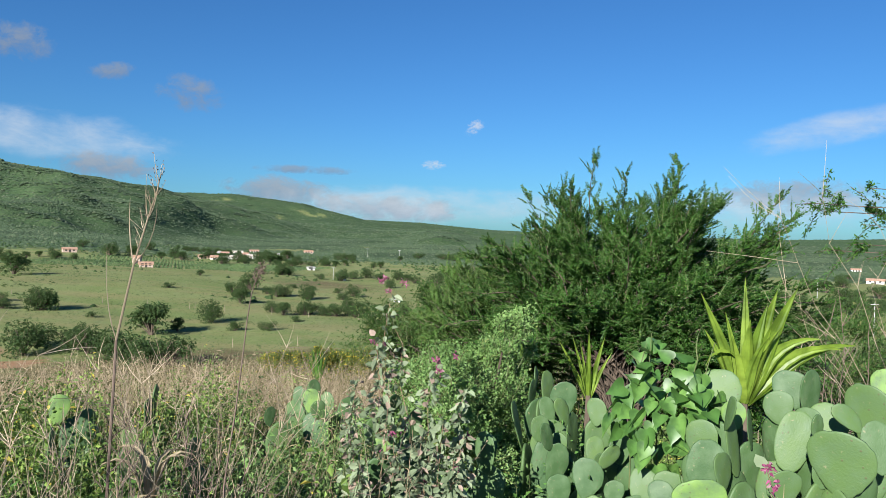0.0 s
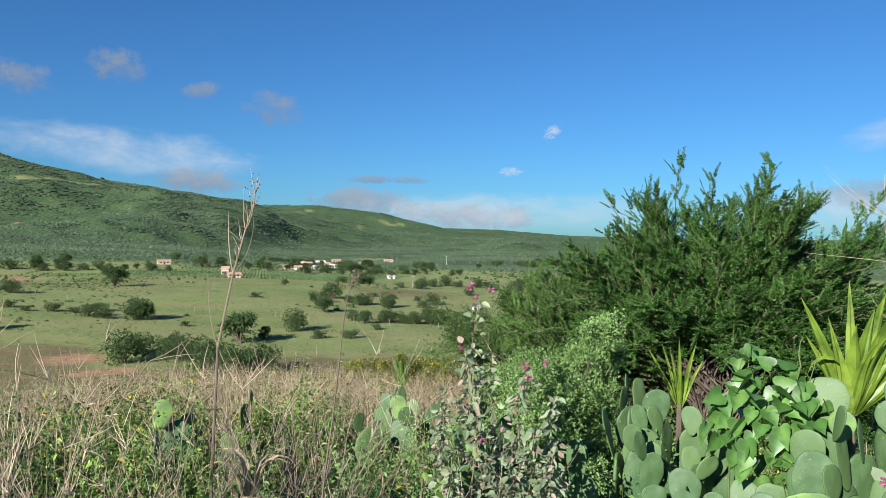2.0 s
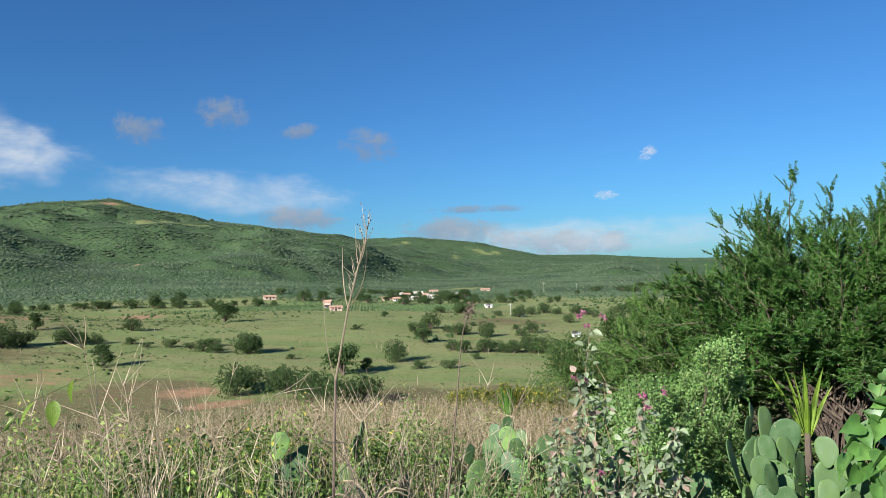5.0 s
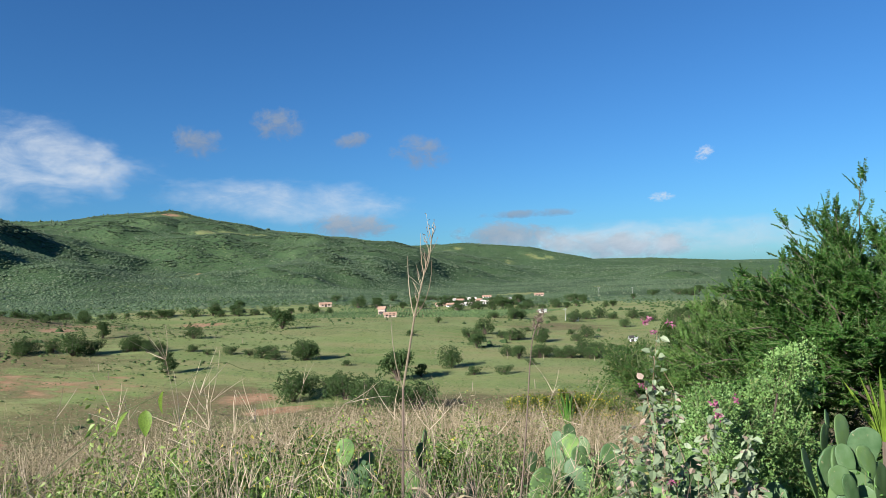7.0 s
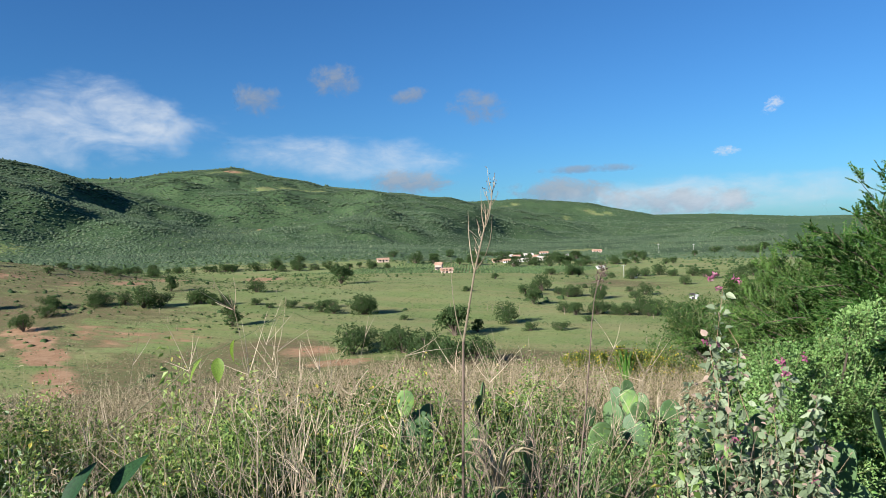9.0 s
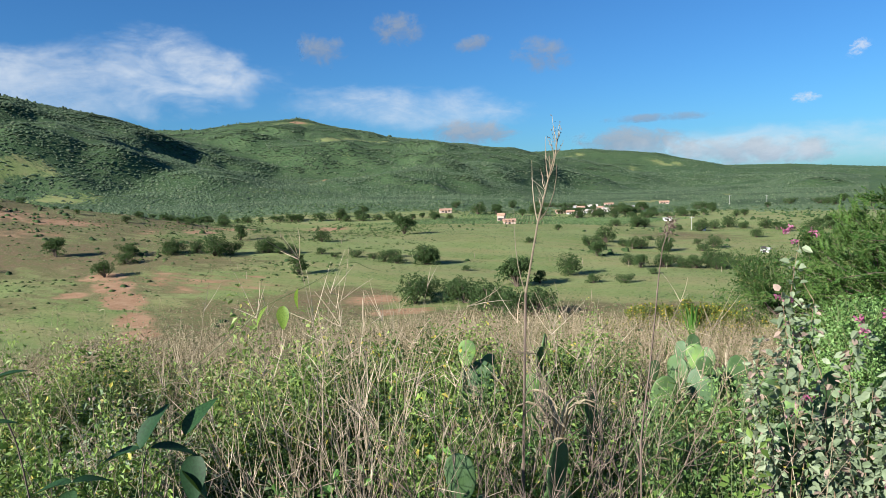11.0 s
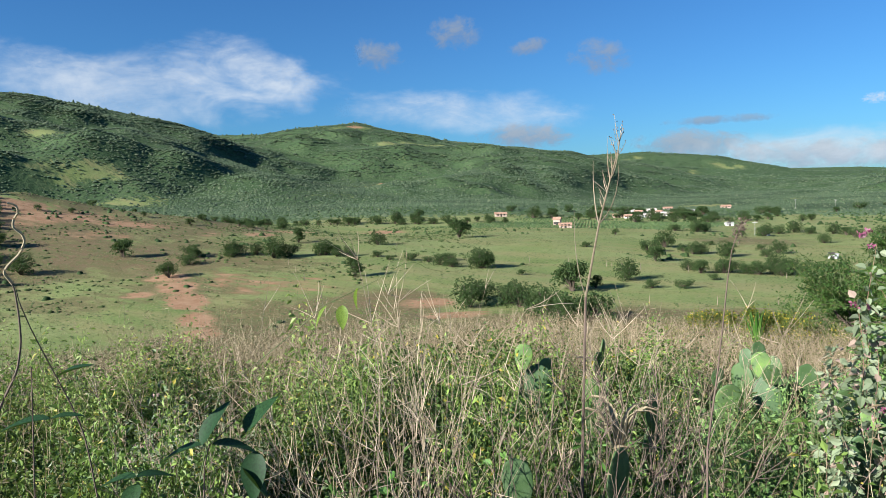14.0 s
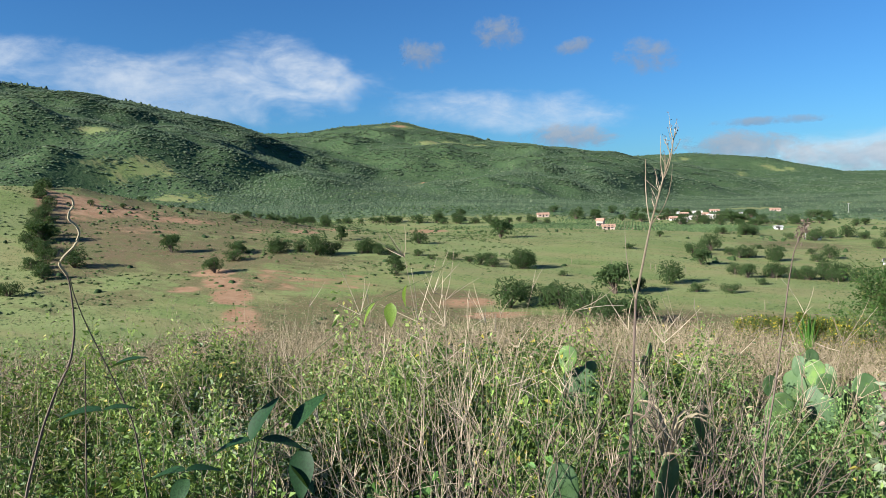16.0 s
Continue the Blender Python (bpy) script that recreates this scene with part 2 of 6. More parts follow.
def part(name, buf, mats, parent=None, label="", smooth=False):
    """Links a Buf (or a ready mesh) as one object under its parent."""
    me = buf if isinstance(buf, bpy.types.Mesh) else buf.mesh(name, mats if isinstance(mats, (list, tuple)) else [mats], smooth)
    ob = new(name, me)
    if parent is not None:
        ob.parent = parent
    if label:
        tagged(ob, label)
    return ob


def thing(name, label, category, place=(0, 0, 0), group="", kind=""):
    ob = new(name)
    ob.empty_display_size = 0.1
    ob.matrix_basis = place if isinstance(place, Matrix) else Matrix.Translation(place)
    return tagged(ob, label, category, group, kind)


def unit(a):
    return a / np.maximum(np.linalg.norm(a, axis=-1, keepdims=True), 1e-9)


def leaves(buf, p, d, length, width, rng, mat=0, droop=0.25, fold=0.25, flat=0.6):
    """Folded two-sided leaves at points p along directions d. flat: how far they lie face up."""
    n = len(p)
    if n == 0:
        return
    d = unit(d)
    length = np.broadcast_to(np.asarray(length, dtype=float), (n,))[:, None]
    width = np.broadcast_to(np.asarray(width, dtype=float), (n,))[:, None]
    up = unit(rng.normal(size=(n, 3)) * (1 - flat) + np.array([0, 0, 1.0]) * flat)
    side = unit(np.cross(d, up) + 1e-6)
    nor = unit(np.cross(side, d))
    down = np.array([0, 0, 1.0]) * length * droop
    rib = [p, p + d * length * 0.28 - down * 0.08, p + d * length * 0.66 - down * 0.45, p + d * length - down]
    lift = nor * width * fold
    l1, r1 = rib[1] - side * width * 0.46 + lift, rib[1] + side * width * 0.46 + lift
    l2, r2 = rib[2] - side * width * 0.40 + lift, rib[2] + side * width * 0.40 + lift
    v = np.stack([p, l1, l2, rib[3], r2, r1], axis=1)
    k = np.arange(n)[:, None] * 6
    buf.add(v, np.concatenate([k + np.array((0, 1, 2, 3)), k + np.array((0, 3, 4, 5))]), mat)


def slivers(buf, p, d, length, width, rng, mat=0, droop=0.2, flat=0.5):
    """Two-faced small leaves."""
    n = len(p)
    if n == 0:
        return
    d = unit(d)
    length = np.broadcast_to(np.asarray(length, dtype=float), (n,))[:, None]
    width = np.broadcast_to(np.asarray(width, dtype=float), (n,))[:, None]
    up = unit(rng.normal(size=(n, 3)) * (1 - flat) + np.array([0, 0, 1.0]) * flat)
    side = unit(np.cross(d, up) + 1e-6)
    nor = np.cross(side, d)
    tip = p + d * length - np.array([0, 0, 1.0]) * length * droop
    m = p + d * length * 0.45
    v = np.stack([p, m - side * width * 0.5 + nor * width * 0.25, tip, m + side * width * 0.5 + nor * width * 0.25], axis=1)
    k = np.arange(n)[:, None] * 4
    buf.add(v, np.concatenate([k + np.array((0, 2, 1)), k + np.array((0, 3, 2))]), mat)


def tubes(buf, paths, radii, sides=4, mat=0):
    """Round stems along paths (n, k, 3) with radii (n, k)."""
    paths = np.asarray(paths, dtype=float)
    n, k, _ = paths.shape
    radii = np.broadcast_to(np.asarray(radii, dtype=float), (n, k))
    tan = unit(np.gradient(paths, axis=1))
    ref = np.where(np.abs(tan[..., 2:3]) > 0.9, np.array([1.0, 0, 0]), np.array([0, 0, 1.0]))
    a = unit(np.cross(tan, ref))
    b = np.cross(tan, a)
    th = np.arange(sides) / sides * 2 * np.pi
    ring = paths[:, :, None] + radii[..., None, None] * (a[:, :, None] * np.cos(th)[:, None] + b[:, :, None] * np.sin(th)[:, None])
    idx = np.arange(n * k * sides).reshape(n, k, sides)
    nxt = np.roll(idx, -1, axis=2)
    f = np.stack([idx[:, :-1], nxt[:, :-1], nxt[:, 1:], idx[:, 1:]], axis=-1).reshape(-1, 4)
    buf.add(ring, f, mat)


def bezier(p0, p1, p2, k):
    """Curved paths (n, k, 3) from p0 over p1 to p2."""
    t = np.linspace(0, 1, k)[None, :, None]
    return p0[:, None] * (1 - t) ** 2 + 2 * p1[:, None] * t * (1 - t) + p2[:, None] * t ** 2


def box(buf, x0, y0, z0, x1, y1, z1, mat=0):
    v = [(x, y, z) for z in (z0, z1) for y in (y0, y1) for x in (x0, x1)]
    buf.add(v, [(0, 2, 3, 1), (4, 5, 7, 6), (0, 1, 5, 4), (2, 6, 7, 3), (0, 4, 6, 2), (1, 3, 7, 5)], mat)


# ---- the land ----


def hash01(ix, iy, seed):
    h = (ix.astype(np.int64) * 374761393 + iy.astype(np.int64) * 668265263 + seed * 974711) & 0x7FFFFFFF
    h = ((h ^ (h >> 13)) * 1274126177) & 0x7FFFFFFF
    return ((h ^ (h >> 16)) & 0xFFFFF) / 1048575.0


def vnoise(x, y, seed=0):
    """Smooth noise from 0 to 1 with cells of 1."""
    ix, iy = np.floor(x), np.floor(y)
    fx, fy = x - ix, y - iy
    fx, fy = fx * fx * (3 - 2 * fx), fy * fy * (3 - 2 * fy)
    a, b = hash01(ix, iy, seed), hash01(ix + 1, iy, seed)
    c, d = hash01(ix, iy + 1, seed), hash01(ix + 1, iy + 1, seed)
    return (a * (1 - fx) + b * fx) * (1 - fy) + (c * (1 - fx) + d * fx) * fy


def fbm(x, y, seed=0, octaves=4):
    s, amp, tot = 0.0, 1.0, 0.0
    for o in range(octaves):
        s = s + amp * vnoise(x * 2 ** o, y * 2 ** o, seed + o)
        tot += amp
        amp *= 0.5
    return s / tot


# how the land falls from the camera's knoll to the valley: distance, height
FALL_R = np.array([0, 3, 6, 12, 20, 40, 70, 100, 160, 300, 600, 900, 5200], dtype=float)
FALL_Z = np.array([0, -.12, -.42, -1.3, -3.0, -9, -15.5, -18, -18.6, -18.2, -17, -15, -12], dtype=float)
FALL_S = np.gradient(FALL_Z, FALL_R)


def fall(r):
    i = np.clip(np.searchsorted(FALL_R, r, side="right") - 1, 0, len(FALL_R) - 2)
    h = FALL_R[i + 1] - FALL_R[i]
    t = np.clip((r - FALL_R[i]) / h, 0, 1)
    return ((1 + 2 * t) * (1 - t) ** 2 * FALL_Z[i] + t * (1 - t) ** 2 * h * FALL_S[i]
            + t * t * (3 - 2 * t) * FALL_Z[i + 1] + t * t * (t - 1) * h * FALL_S[i + 1])


def polar(az, r):
    return -r * np.sin(np.radians(az)), r * np.cos(np.radians(az))


# hills: (name, half width, roughness, crest as bearing to the left, distance, height above eye level in degrees)
HILLS = (
    ("left", 460, 1.0, ((100, 900, 8.0), (75, 980, 8.3), (66, 1000, 8.2), (59, 1040, 7.3), (54, 1100, 6.3), (50, 1180, 4.9), (46, 1300, 3.6))),
    ("spur", 340, 0.4, ((60, 1000, 6.2), (55.5, 930, 4.9), (51, 880, 3.8), (47, 800, 2.2), (44, 720, 0.8), (41.5, 640, -0.5))),
    ("middle", 640, 1.0, ((52, 1750, 4.9), (49, 1700, 4.95), (45.5, 1500, 4.95), (42.6, 1400, 5.4), (38.3, 1350, 5.7), (34.8, 1380, 4.7),
                          (32, 1420, 4.2), (27.3, 1520, 3.5), (23, 1650, 2.75), (20.5, 1740, 2.3), (17, 1800, 1.5), (12, 1820, 0.6), (7, 1850, -0.1))),
    ("second", 800, 0.8, ((28, 2700, 2.0), (23, 2600, 2.3), (20, 2500, 2.6), (16, 2400, 2.62), (11.2, 2350, 2.1), (8.5, 2300, 1.42), (6.4, 2250, 0.8), (4, 2150, 0.2))),
    ("mound", 330, 0.5, ((7, 1250, -1.35), (4, 1300, -0.55), (1.2, 1300, 0.15), (-1, 1300, 0.0), (-4, 1300, -0.7))),
    ("far", 900, 0.5, ((12, 4000, 0.95), (6, 4000, 0.95), (2, 4000, 0.85), (-4, 4050, 0.4), (-12, 4050, 0.25), (-25, 4050, 0.2), (-34, 4000, 0.5), (-50, 4000, 0.4))),
    ("red", 185, 0.12, ((90, 390, 1.5), (78, 355, 1.35), (70, 335, 1.3), (66, 327, 1.3), (62, 325, 1.15), (59.6, 320, 0.5), (55.8, 310, -0.4), (51.8, 305, -1.0),
                        (48, 300, -1.75), (44, 300, -2.4), (39, 310, -3.1))),
)


def crest_of(points):
    az = np.array([p[0] for p in points], dtype=float)
    r = np.array([p[1] for p in points], dtype=float)
    z = 1.6 + r * np.tan(np.radians([p[2] for p in points]))
    x, y = polar(az, r)
    return np.stack([x, y, z], axis=-1)


def hill_height(x, y, name, width, rough, points, floor_z):
    """Height of one hill above the valley floor."""
    c = crest_of(points)
    best = np.full(x.shape, 1e9)
    top, share = np.zeros(x.shape), np.zeros(x.shape)
    for a, b in zip(c[:-1], c[1:]):
        ab = b[:2] - a[:2]
        t = np.clip(((x - a[0]) * ab[0] + (y - a[1]) * ab[1]) / (ab @ ab), 0, 1)
        d = np.hypot(x - a[0] - t * ab[0], y - a[1] - t * ab[1])
        best = np.minimum(best, d)
        w = 1.0 / (d * d + 16.0) ** 2
        top, share = top + w * (a[2] + t * (b[2] - a[2])), share + w
    top = top / share
    wob = (fbm(x / 210, y / 210, 11) - 0.5) * 0.9 * rough
    u = np.clip(best / width * (1 + wob * np.clip(best / width * 2.5, 0, 1)), 0, 1)
    g = 0.5 + 0.5 * np.cos(np.pi * u)
    g = 0.62 * g + 0.38 * (1 - u) ** 1.3
    gully = (np.abs(fbm(x / 120, y / 120, 31, 3) - 0.5) * 2) * rough
    rise = np.maximum(top - floor_z, 0)
    return rise * g * (1 - 0.28 * (0.4 - gully) * np.clip(u * 4, 0, 1) * (u < 1))


def land(x, y):
    """Height of the ground at x, y."""
    x, y = np.asarray(x, dtype=float), np.asarray(y, dtype=float)
    r = np.hypot(x, y)
    z = fall(r)
    z = z + (fbm(x / 45, y / 45, 5) - 0.5) * 2.2 * np.clip((r - 60) / 80, 0, 1) + (fbm(x / 1.7, y / 1.7, 8) - 0.5) * 0.12
    out, k = z, 10.0
    for h in HILLS:
        rise = hill_height(x, y, *h, z)
        both = np.maximum(k - np.abs(z + rise - out), 0) ** 2 / (4 * k)
        out = np.maximum(out, z + rise) + both * np.clip(rise / k, 0, 1) * np.clip((out - z) / k, 0, 1)
    return out


def ground_z(x, y):
    return float(land(np.array([x]), np.array([y]))[0])


def blob(x, y, az, r, along, across):
    """A soft patch about the place at that bearing and distance."""
    cx, cy = polar(az, r)
    ux, uy = polar(az, 1.0)
    a = (x - cx) * ux + (y - cy) * uy
    b = (x - cx) * uy - (y - cy) * ux
    return np.exp(-((a / along) ** 2 + (b / across) ** 2) * 1.2)


def land_cover(x, y):
    """Bare soil, dry grass and scrub, each from 0 to 1."""
    r = np.hypot(x, y)
    az = np.degrees(np.arctan2(-x, y))
    patch = fbm(x / 30, y / 30, 77) * 1.5 - 0.25
    soil = np.zeros_like(r)
    for p in ((53.0, 176, 7, 5.2), (52.4, 163, 9, 5.2), (51.8, 148, 9, 5.2), (51.2, 130, 11, 4.5), (51.0, 116, 10, 4.5), (60, 285, 14, 22), (55, 275, 10, 18), (46, 160, 21, 14), (42.5, 157, 20, 8), (49, 168, 20, 8), (58, 250, 20, 24), (63, 270, 20, 24), (44, 285, 10, 14), (41, 290, 8, 16), (55, 158, 5, 5), (49.5, 255, 22, 9), (46, 262, 14, 8), (37, 300, 28, 12), (36.5, 330, 16, 14),
              (33.5, 132, 7, 7), (31, 118, 5, 8), (58, 290, 28, 26), (63, 300, 18, 22), (20.5, 330, 12, 8), (36.6, 930, 40, 5), (36.2, 860, 20, 9), (19.5, 1715, 12, 26), (15.1, 1785, 14, 20), (9.2, 1740, 26, 30), (30.2, 1400, 14, 36), (38.5, 1290, 16, 22)):
        soil = np.maximum(soil, blob(x, y, *p) * (1.1 if p[3] == 5.2 else 0.85 if p[2] < 20 and p[1] < 800 else 0.52 if p[1] < 800 else 0.85))
    dry = np.clip((az - 32) / 14, 0, 1) * np.clip((r - 100) / 60, 0, 1) * np.clip((430 - r) / 100, 0, 1) * 0.66
    dry = dry * (1 - np.clip((az - 64.2) / 0.9, 0, 1) * np.clip((r - 170) / 20, 0, 1))
    soil = soil * (1 - np.clip((az - 64.2) / 0.9, 0, 1) * 0.8)
    dry = np.maximum(dry, np.clip((135 - r) / 22, 0, 1) * (0.9 - 0.55 * np.clip((az - 50) / 6, 0, 1) * np.clip((r - 50) / 40, 0, 1)))
    dry = np.maximum(dry, blob(x, y, 9, 262, 26, 30) * 0.75)
    dry = dry * (0.55 + 0.9 * patch)
    dry = np.maximum(dry, np.clip((r - 50) / 40, 0, 1) * np.clip((az - 29) / 4, 0, 1) * np.clip((57 - az) / 9, 0, 1) * np.clip((158 - r) / 22, 0, 1) * (0.55 + 0.5 * patch))
    scrub = np.clip((r - 395) / 80, 0, 1) * 0.95
    meadow = blob(x, y, 37, 900, 60, 60)
    for p in ((16, 465, 55, 42), (12.5, 520, 26, 22), (10.5, 585, 40, 22), (6, 470, 90, 36), (27.3, 415, 14, 12), (22.6, 390, 10, 12), (39, 1290, 40, 60), (57, 690, 30, 60), (12, 640, 50, 45), (6, 800, 90, 30), (36, 1150, 40, 30), (28, 1250, 40, 50), (-20, 900, 120, 200), (40, 700, 40, 40), (36.6, 1235, 18, 50), (33.6, 1190, 14, 60), (30.6, 1290, 16, 60), (35.2, 1030, 26, 26), (34.6, 880, 22, 22), (59, 800, 18, 70), (55, 640, 22, 50), (40.5, 1330, 14, 40), (24.5, 1420, 14, 40), (19.5, 1350, 12, 50), (17, 2250, 70, 60), (10, 2200, 60, 90), (5, 1950, 90, 70), (13.5, 2050, 60, 60)):
        meadow = np.maximum(meadow, blob(x, y, *p))
    return soil, dry, scrub * (1 - 0.9 * meadow * np.clip(fbm(x / 28, y / 28, 41) * 2.4 - 0.6, 0, 1))


def make_land():
    fine = np.concatenate([np.arange(-180, -42, 3.0), np.arange(-42, 76, 0.2), np.arange(76, 180, 3.0)])
    rings = np.concatenate([[0.25], np.geomspace(0.8, 60, 60), np.geomspace(63, 4900, 210)])
    a, r = np.meshgrid(fine, rings)
    x, y = polar(a, r)
    z = land(x, y)
    n, k = len(rings), len(fine)
    v = np.stack([x, y, z], axis=-1)
    buf = Buf()
    i = np.arange(n * k).reshape(n, k)
    j = np.roll(i, -1, axis=1)
    f = np.stack([i[:-1], i[1:], j[1:], j[:-1]], axis=-1).reshape(-1, 4)
    buf.add(v, f)
    buf.f.append((i[0][None, :].astype(np.int32), 0))
    me = buf.mesh("ground", [ground_cover], True)
    soil, dry, scrub = land_cover(x.ravel(), y.ravel())
    col = np.stack([soil, dry, scrub, np.ones_like(soil)], axis=-1).astype(np.float32)
    at = me.color_attributes.new("cover", "FLOAT_COLOR", "POINT")
    at.data.foreach_set("color", col.ravel())
    return tagged(new("ground", me), "green valley pasture with red soil and wooded hills", "ground", kind="structure")


make_land()

# ---- far woods on the hills ----


def clump_shape(rings):
    """Template of an uneven little crown: a mound, or a rounder one with two rings."""
    th = np.arange(5) / 5 * 2 * np.pi
    v = [(0, 0, 0.95)]
    for zz, rr in ((0.72, 0.68), (0.05, 1.0))[2 - rings:]:
        v += [(rr * math.cos(t + zz), rr * math.sin(t + zz), zz) for t in th]
    f = [(0, 1 + i, 1 + (i + 1) % 5) for i in range(5)]
    if rings > 1:
        for i in range(5):
            a, b = 1 + i, 1 + (i + 1) % 5
            f += [(a, a + 5, b + 5), (a, b + 5, b)]
    return np.array(v), np.array(f)


def scatter_clumps(buf, x, y, size, rng, squash=0.85, rings=2):
    v, f = clump_shape(rings)
    n = len(x)
    z = land(x, y)
    jit = 1 + rng.normal(size=(n, len(v), 3)) * 0.22
    turn = rng.uniform(0, 6.28, n)
    c, s = np.cos(turn)[:, None], np.sin(turn)[:, None]
    p = v[None] * jit
    px, py = p[..., 0] * c - p[..., 1] * s, p[..., 0] * s + p[..., 1] * c
    sx = (size * rng.uniform(0.5, 0.85, n))[:, None]
    sz = (size * squash * rng.uniform(0.7, 1.2, n))[:, None]
    out = np.stack([px * sx + x[:, None], py * sx + y[:, None], p[..., 2] * sz + z[:, None] - 0.15 * sz], axis=-1)
    buf.add(out, (np.arange(n)[:, None, None] * len(v) + f[None]).reshape(-1, 3))


def far_woods():
    rng = np.random.default_rng(3)
    buf = Buf()
    for r0, r1, n, s0, s1, rings in ((400, 950, 96000, 1.2, 3.1, 1), (850, 1500, 110000, 1.7, 3.9, 1), (1400, 2700, 62000, 2.6, 5.4, 1), (2600, 4200, 12000, 5.0, 9.0, 1)):
        az = rng.uniform(-36, 70, n)
        r = np.sqrt(rng.uniform(r0 ** 2, r1 ** 2, n))
        x, y = polar(az, r)
        soil, dry, scrub = land_cover(x, y)
        thick = fbm(x / 80, y / 80, 55) * 0.7 + fbm(x / 22, y / 22, 56) * 0.4
        keep = (rng.uniform(size=n) < np.clip((thick - 0.2) * 4.0, 0.25, 1)) & (scrub - 0.8 * soil > 0.5 + rng.normal(size=n) * 0.15) & ((az > -3) | (r > 2000) | (az < -22))
        size = rng.uniform(s0, s1, keep.sum()) * rng.uniform(0.55, 1.1, keep.sum()) * (0.7 + 0.6 * thick[keep])
        scatter_clumps(buf, x[keep], y[keep], size, rng, 0.50 if r1 < 1000 else 0.42, rings)
    # single trees that stand up along the crests
    for h in (HILLS[0], HILLS[2]):
        c = crest_of(h[3])
        n = 130
        k, t = rng.integers(0, len(c) - 1, n), rng.uniform(0, 1, (n, 1))
        p = c[k] * (1 - t) + c[k + 1] * t + rng.normal(size=(n, 3)) * 9
        scatter_clumps(buf, p[:, 0], p[:, 1], rng.uniform(1.8, 4.2, n), rng, 1.15)
    ob = part("far_woods", buf, wood_leaf, smooth=True)
    tagged(ob, "dense green scrub woodland covering the far hills", "woodland", kind="stuff")


far_woods()


# ---- valley trees ----


def crown_leaves(buf, rng, h, w, n, leaf, mat=0, low=0.25):
    """A crown of many small leaf clumps in uneven bunches, over a height h and width w."""
    k = 22
    c = unit(rng.normal(size=(k, 3))) * rng.uniform(0.3, 1.0, (k, 1)) ** 0.6
    c[:, 2] = np.abs(c[:, 2]) ** 0.8
    c = c * np.array([w * 0.36, w * 0.36, h * (0.78 - low)]) + np.array([0, 0, h * (low + 0.10)])
    rad = rng.uniform(0.14, 0.22, k) * min(w, 1.25)
    i = rng.integers(0, k, n)
    d = unit(rng.normal(size=(n, 3)))
    p = c[i] + d * (rad[i] * rng.uniform(0.55, 1.05, n))[:, None] * np.array([1, 1, 0.7])
    slivers(buf, p, unit(d + rng.normal(size=(n, 3)) * 0.6), leaf * rng.uniform(0.6, 1.3, n), leaf * rng.uniform(0.5, 0.9, n), rng, mat)
    return c


def valley_tree_kind(seed, w, label, low=0.25, n=1500):
    """A unit-high tree of the valley: trunk with limbs, and crown."""
    rng = np.random.default_rng(seed)
    root = thing("tree", label, "tree", group="valley trees")
    cb, tb = Buf(), Buf()
    c = crown_leaves(cb, rng, 1.0, w, n, 0.066, 0, low)
    p0 = np.zeros((len(c), 3)) + rng.normal(size=(len(c), 3)) * np.array([0.015, 0.015, 0])
    tubes(tb, bezier(p0, c * np.array([0.25, 0.25, 0.55]), c, 4), np.array([0.020, 0.015, 0.010, 0.004]) * (0.6 + w * 0.4), 4)
    part("trunk", tb, bark, root)
    part("crown", cb, valley_leaf, root)
    return root


tree_kinds = [valley_tree_kind(100 + i, w, lab, low) for i, (w, low, lab) in enumerate((
    (0.95, 0.10, "dark green round-crowned tree standing in the pasture"),
    (1.3, 0.04, "broad dark green tree with a spreading crown in the pasture"),
    (1.7, 0.0, "low wide dark green bush standing in the pasture"),
    (0.8, 0.08, "tall slender green tree standing among pasture bushes"),
    (1.4, 0.16, "flat-crowned thorn tree with a short trunk in the pasture")))]
used_kinds = set()


def valley_tree(kind, x, y, h, rng):
    h *= 1.15
    sx = h * rng.uniform(0.95, 1.2)
    m = Matrix.LocRotScale((x, y, ground_z(x, y) - 0.03 * h), Euler((0, 0, rng.uniform(0, 6.28))), (sx, sx, h))
    if kind in used_kinds:
        first = tree_kinds[kind].scale
        return copy_thing(tree_kinds[kind], m @ Matrix.Diagonal((1 / first[0], 1 / first[1], 1 / first[2], 1)))
    used_kinds.add(kind)
    tree_kinds[kind].matrix_basis = m
    return tree_kinds[kind]


trng = np.random.default_rng(21)
# single trees that stand out: kind, x, y, height
for k, x, y, h in ((0, -131, 221, 7.6), (2, -93, 153, 2.6), (1, -86, 155, 4.8), (0, -53, 132, 6.9), (3, -50, 137, 2.7), (4, -86, 257, 2.2), (2, -79, 209, 2.0),
                   (1, -48, 151, 4.4), (2, -40, 141, 2.2), (2, -34, 142, 2.1), (2, -32, 158, 1.6), (0, -52, 187, 4.6), (1, -59, 222, 5.4)):
    valley_tree(k, x, y, h, trng)
for k, x, y, h in ((1, -65, 293, 4.5), (1, -23, 180, 4.4), (2, -28, 175, 2.8), (2, -21, 188, 3.2), (1, -170, 369, 6.5), (2, -72, 149, 1.5), (2, -42, 104, 5.0),
                   (0, -174, 118, 5.8), (2, -151, 120, 3.2), (4, -140, 106, 3.6), (1, -140, 139, 5.4), (3, -159, 169, 4.8), (1, -134, 177, 3.8), (3, -103, 127, 4.6)):
    valley_tree(k, x, y, h, trng)
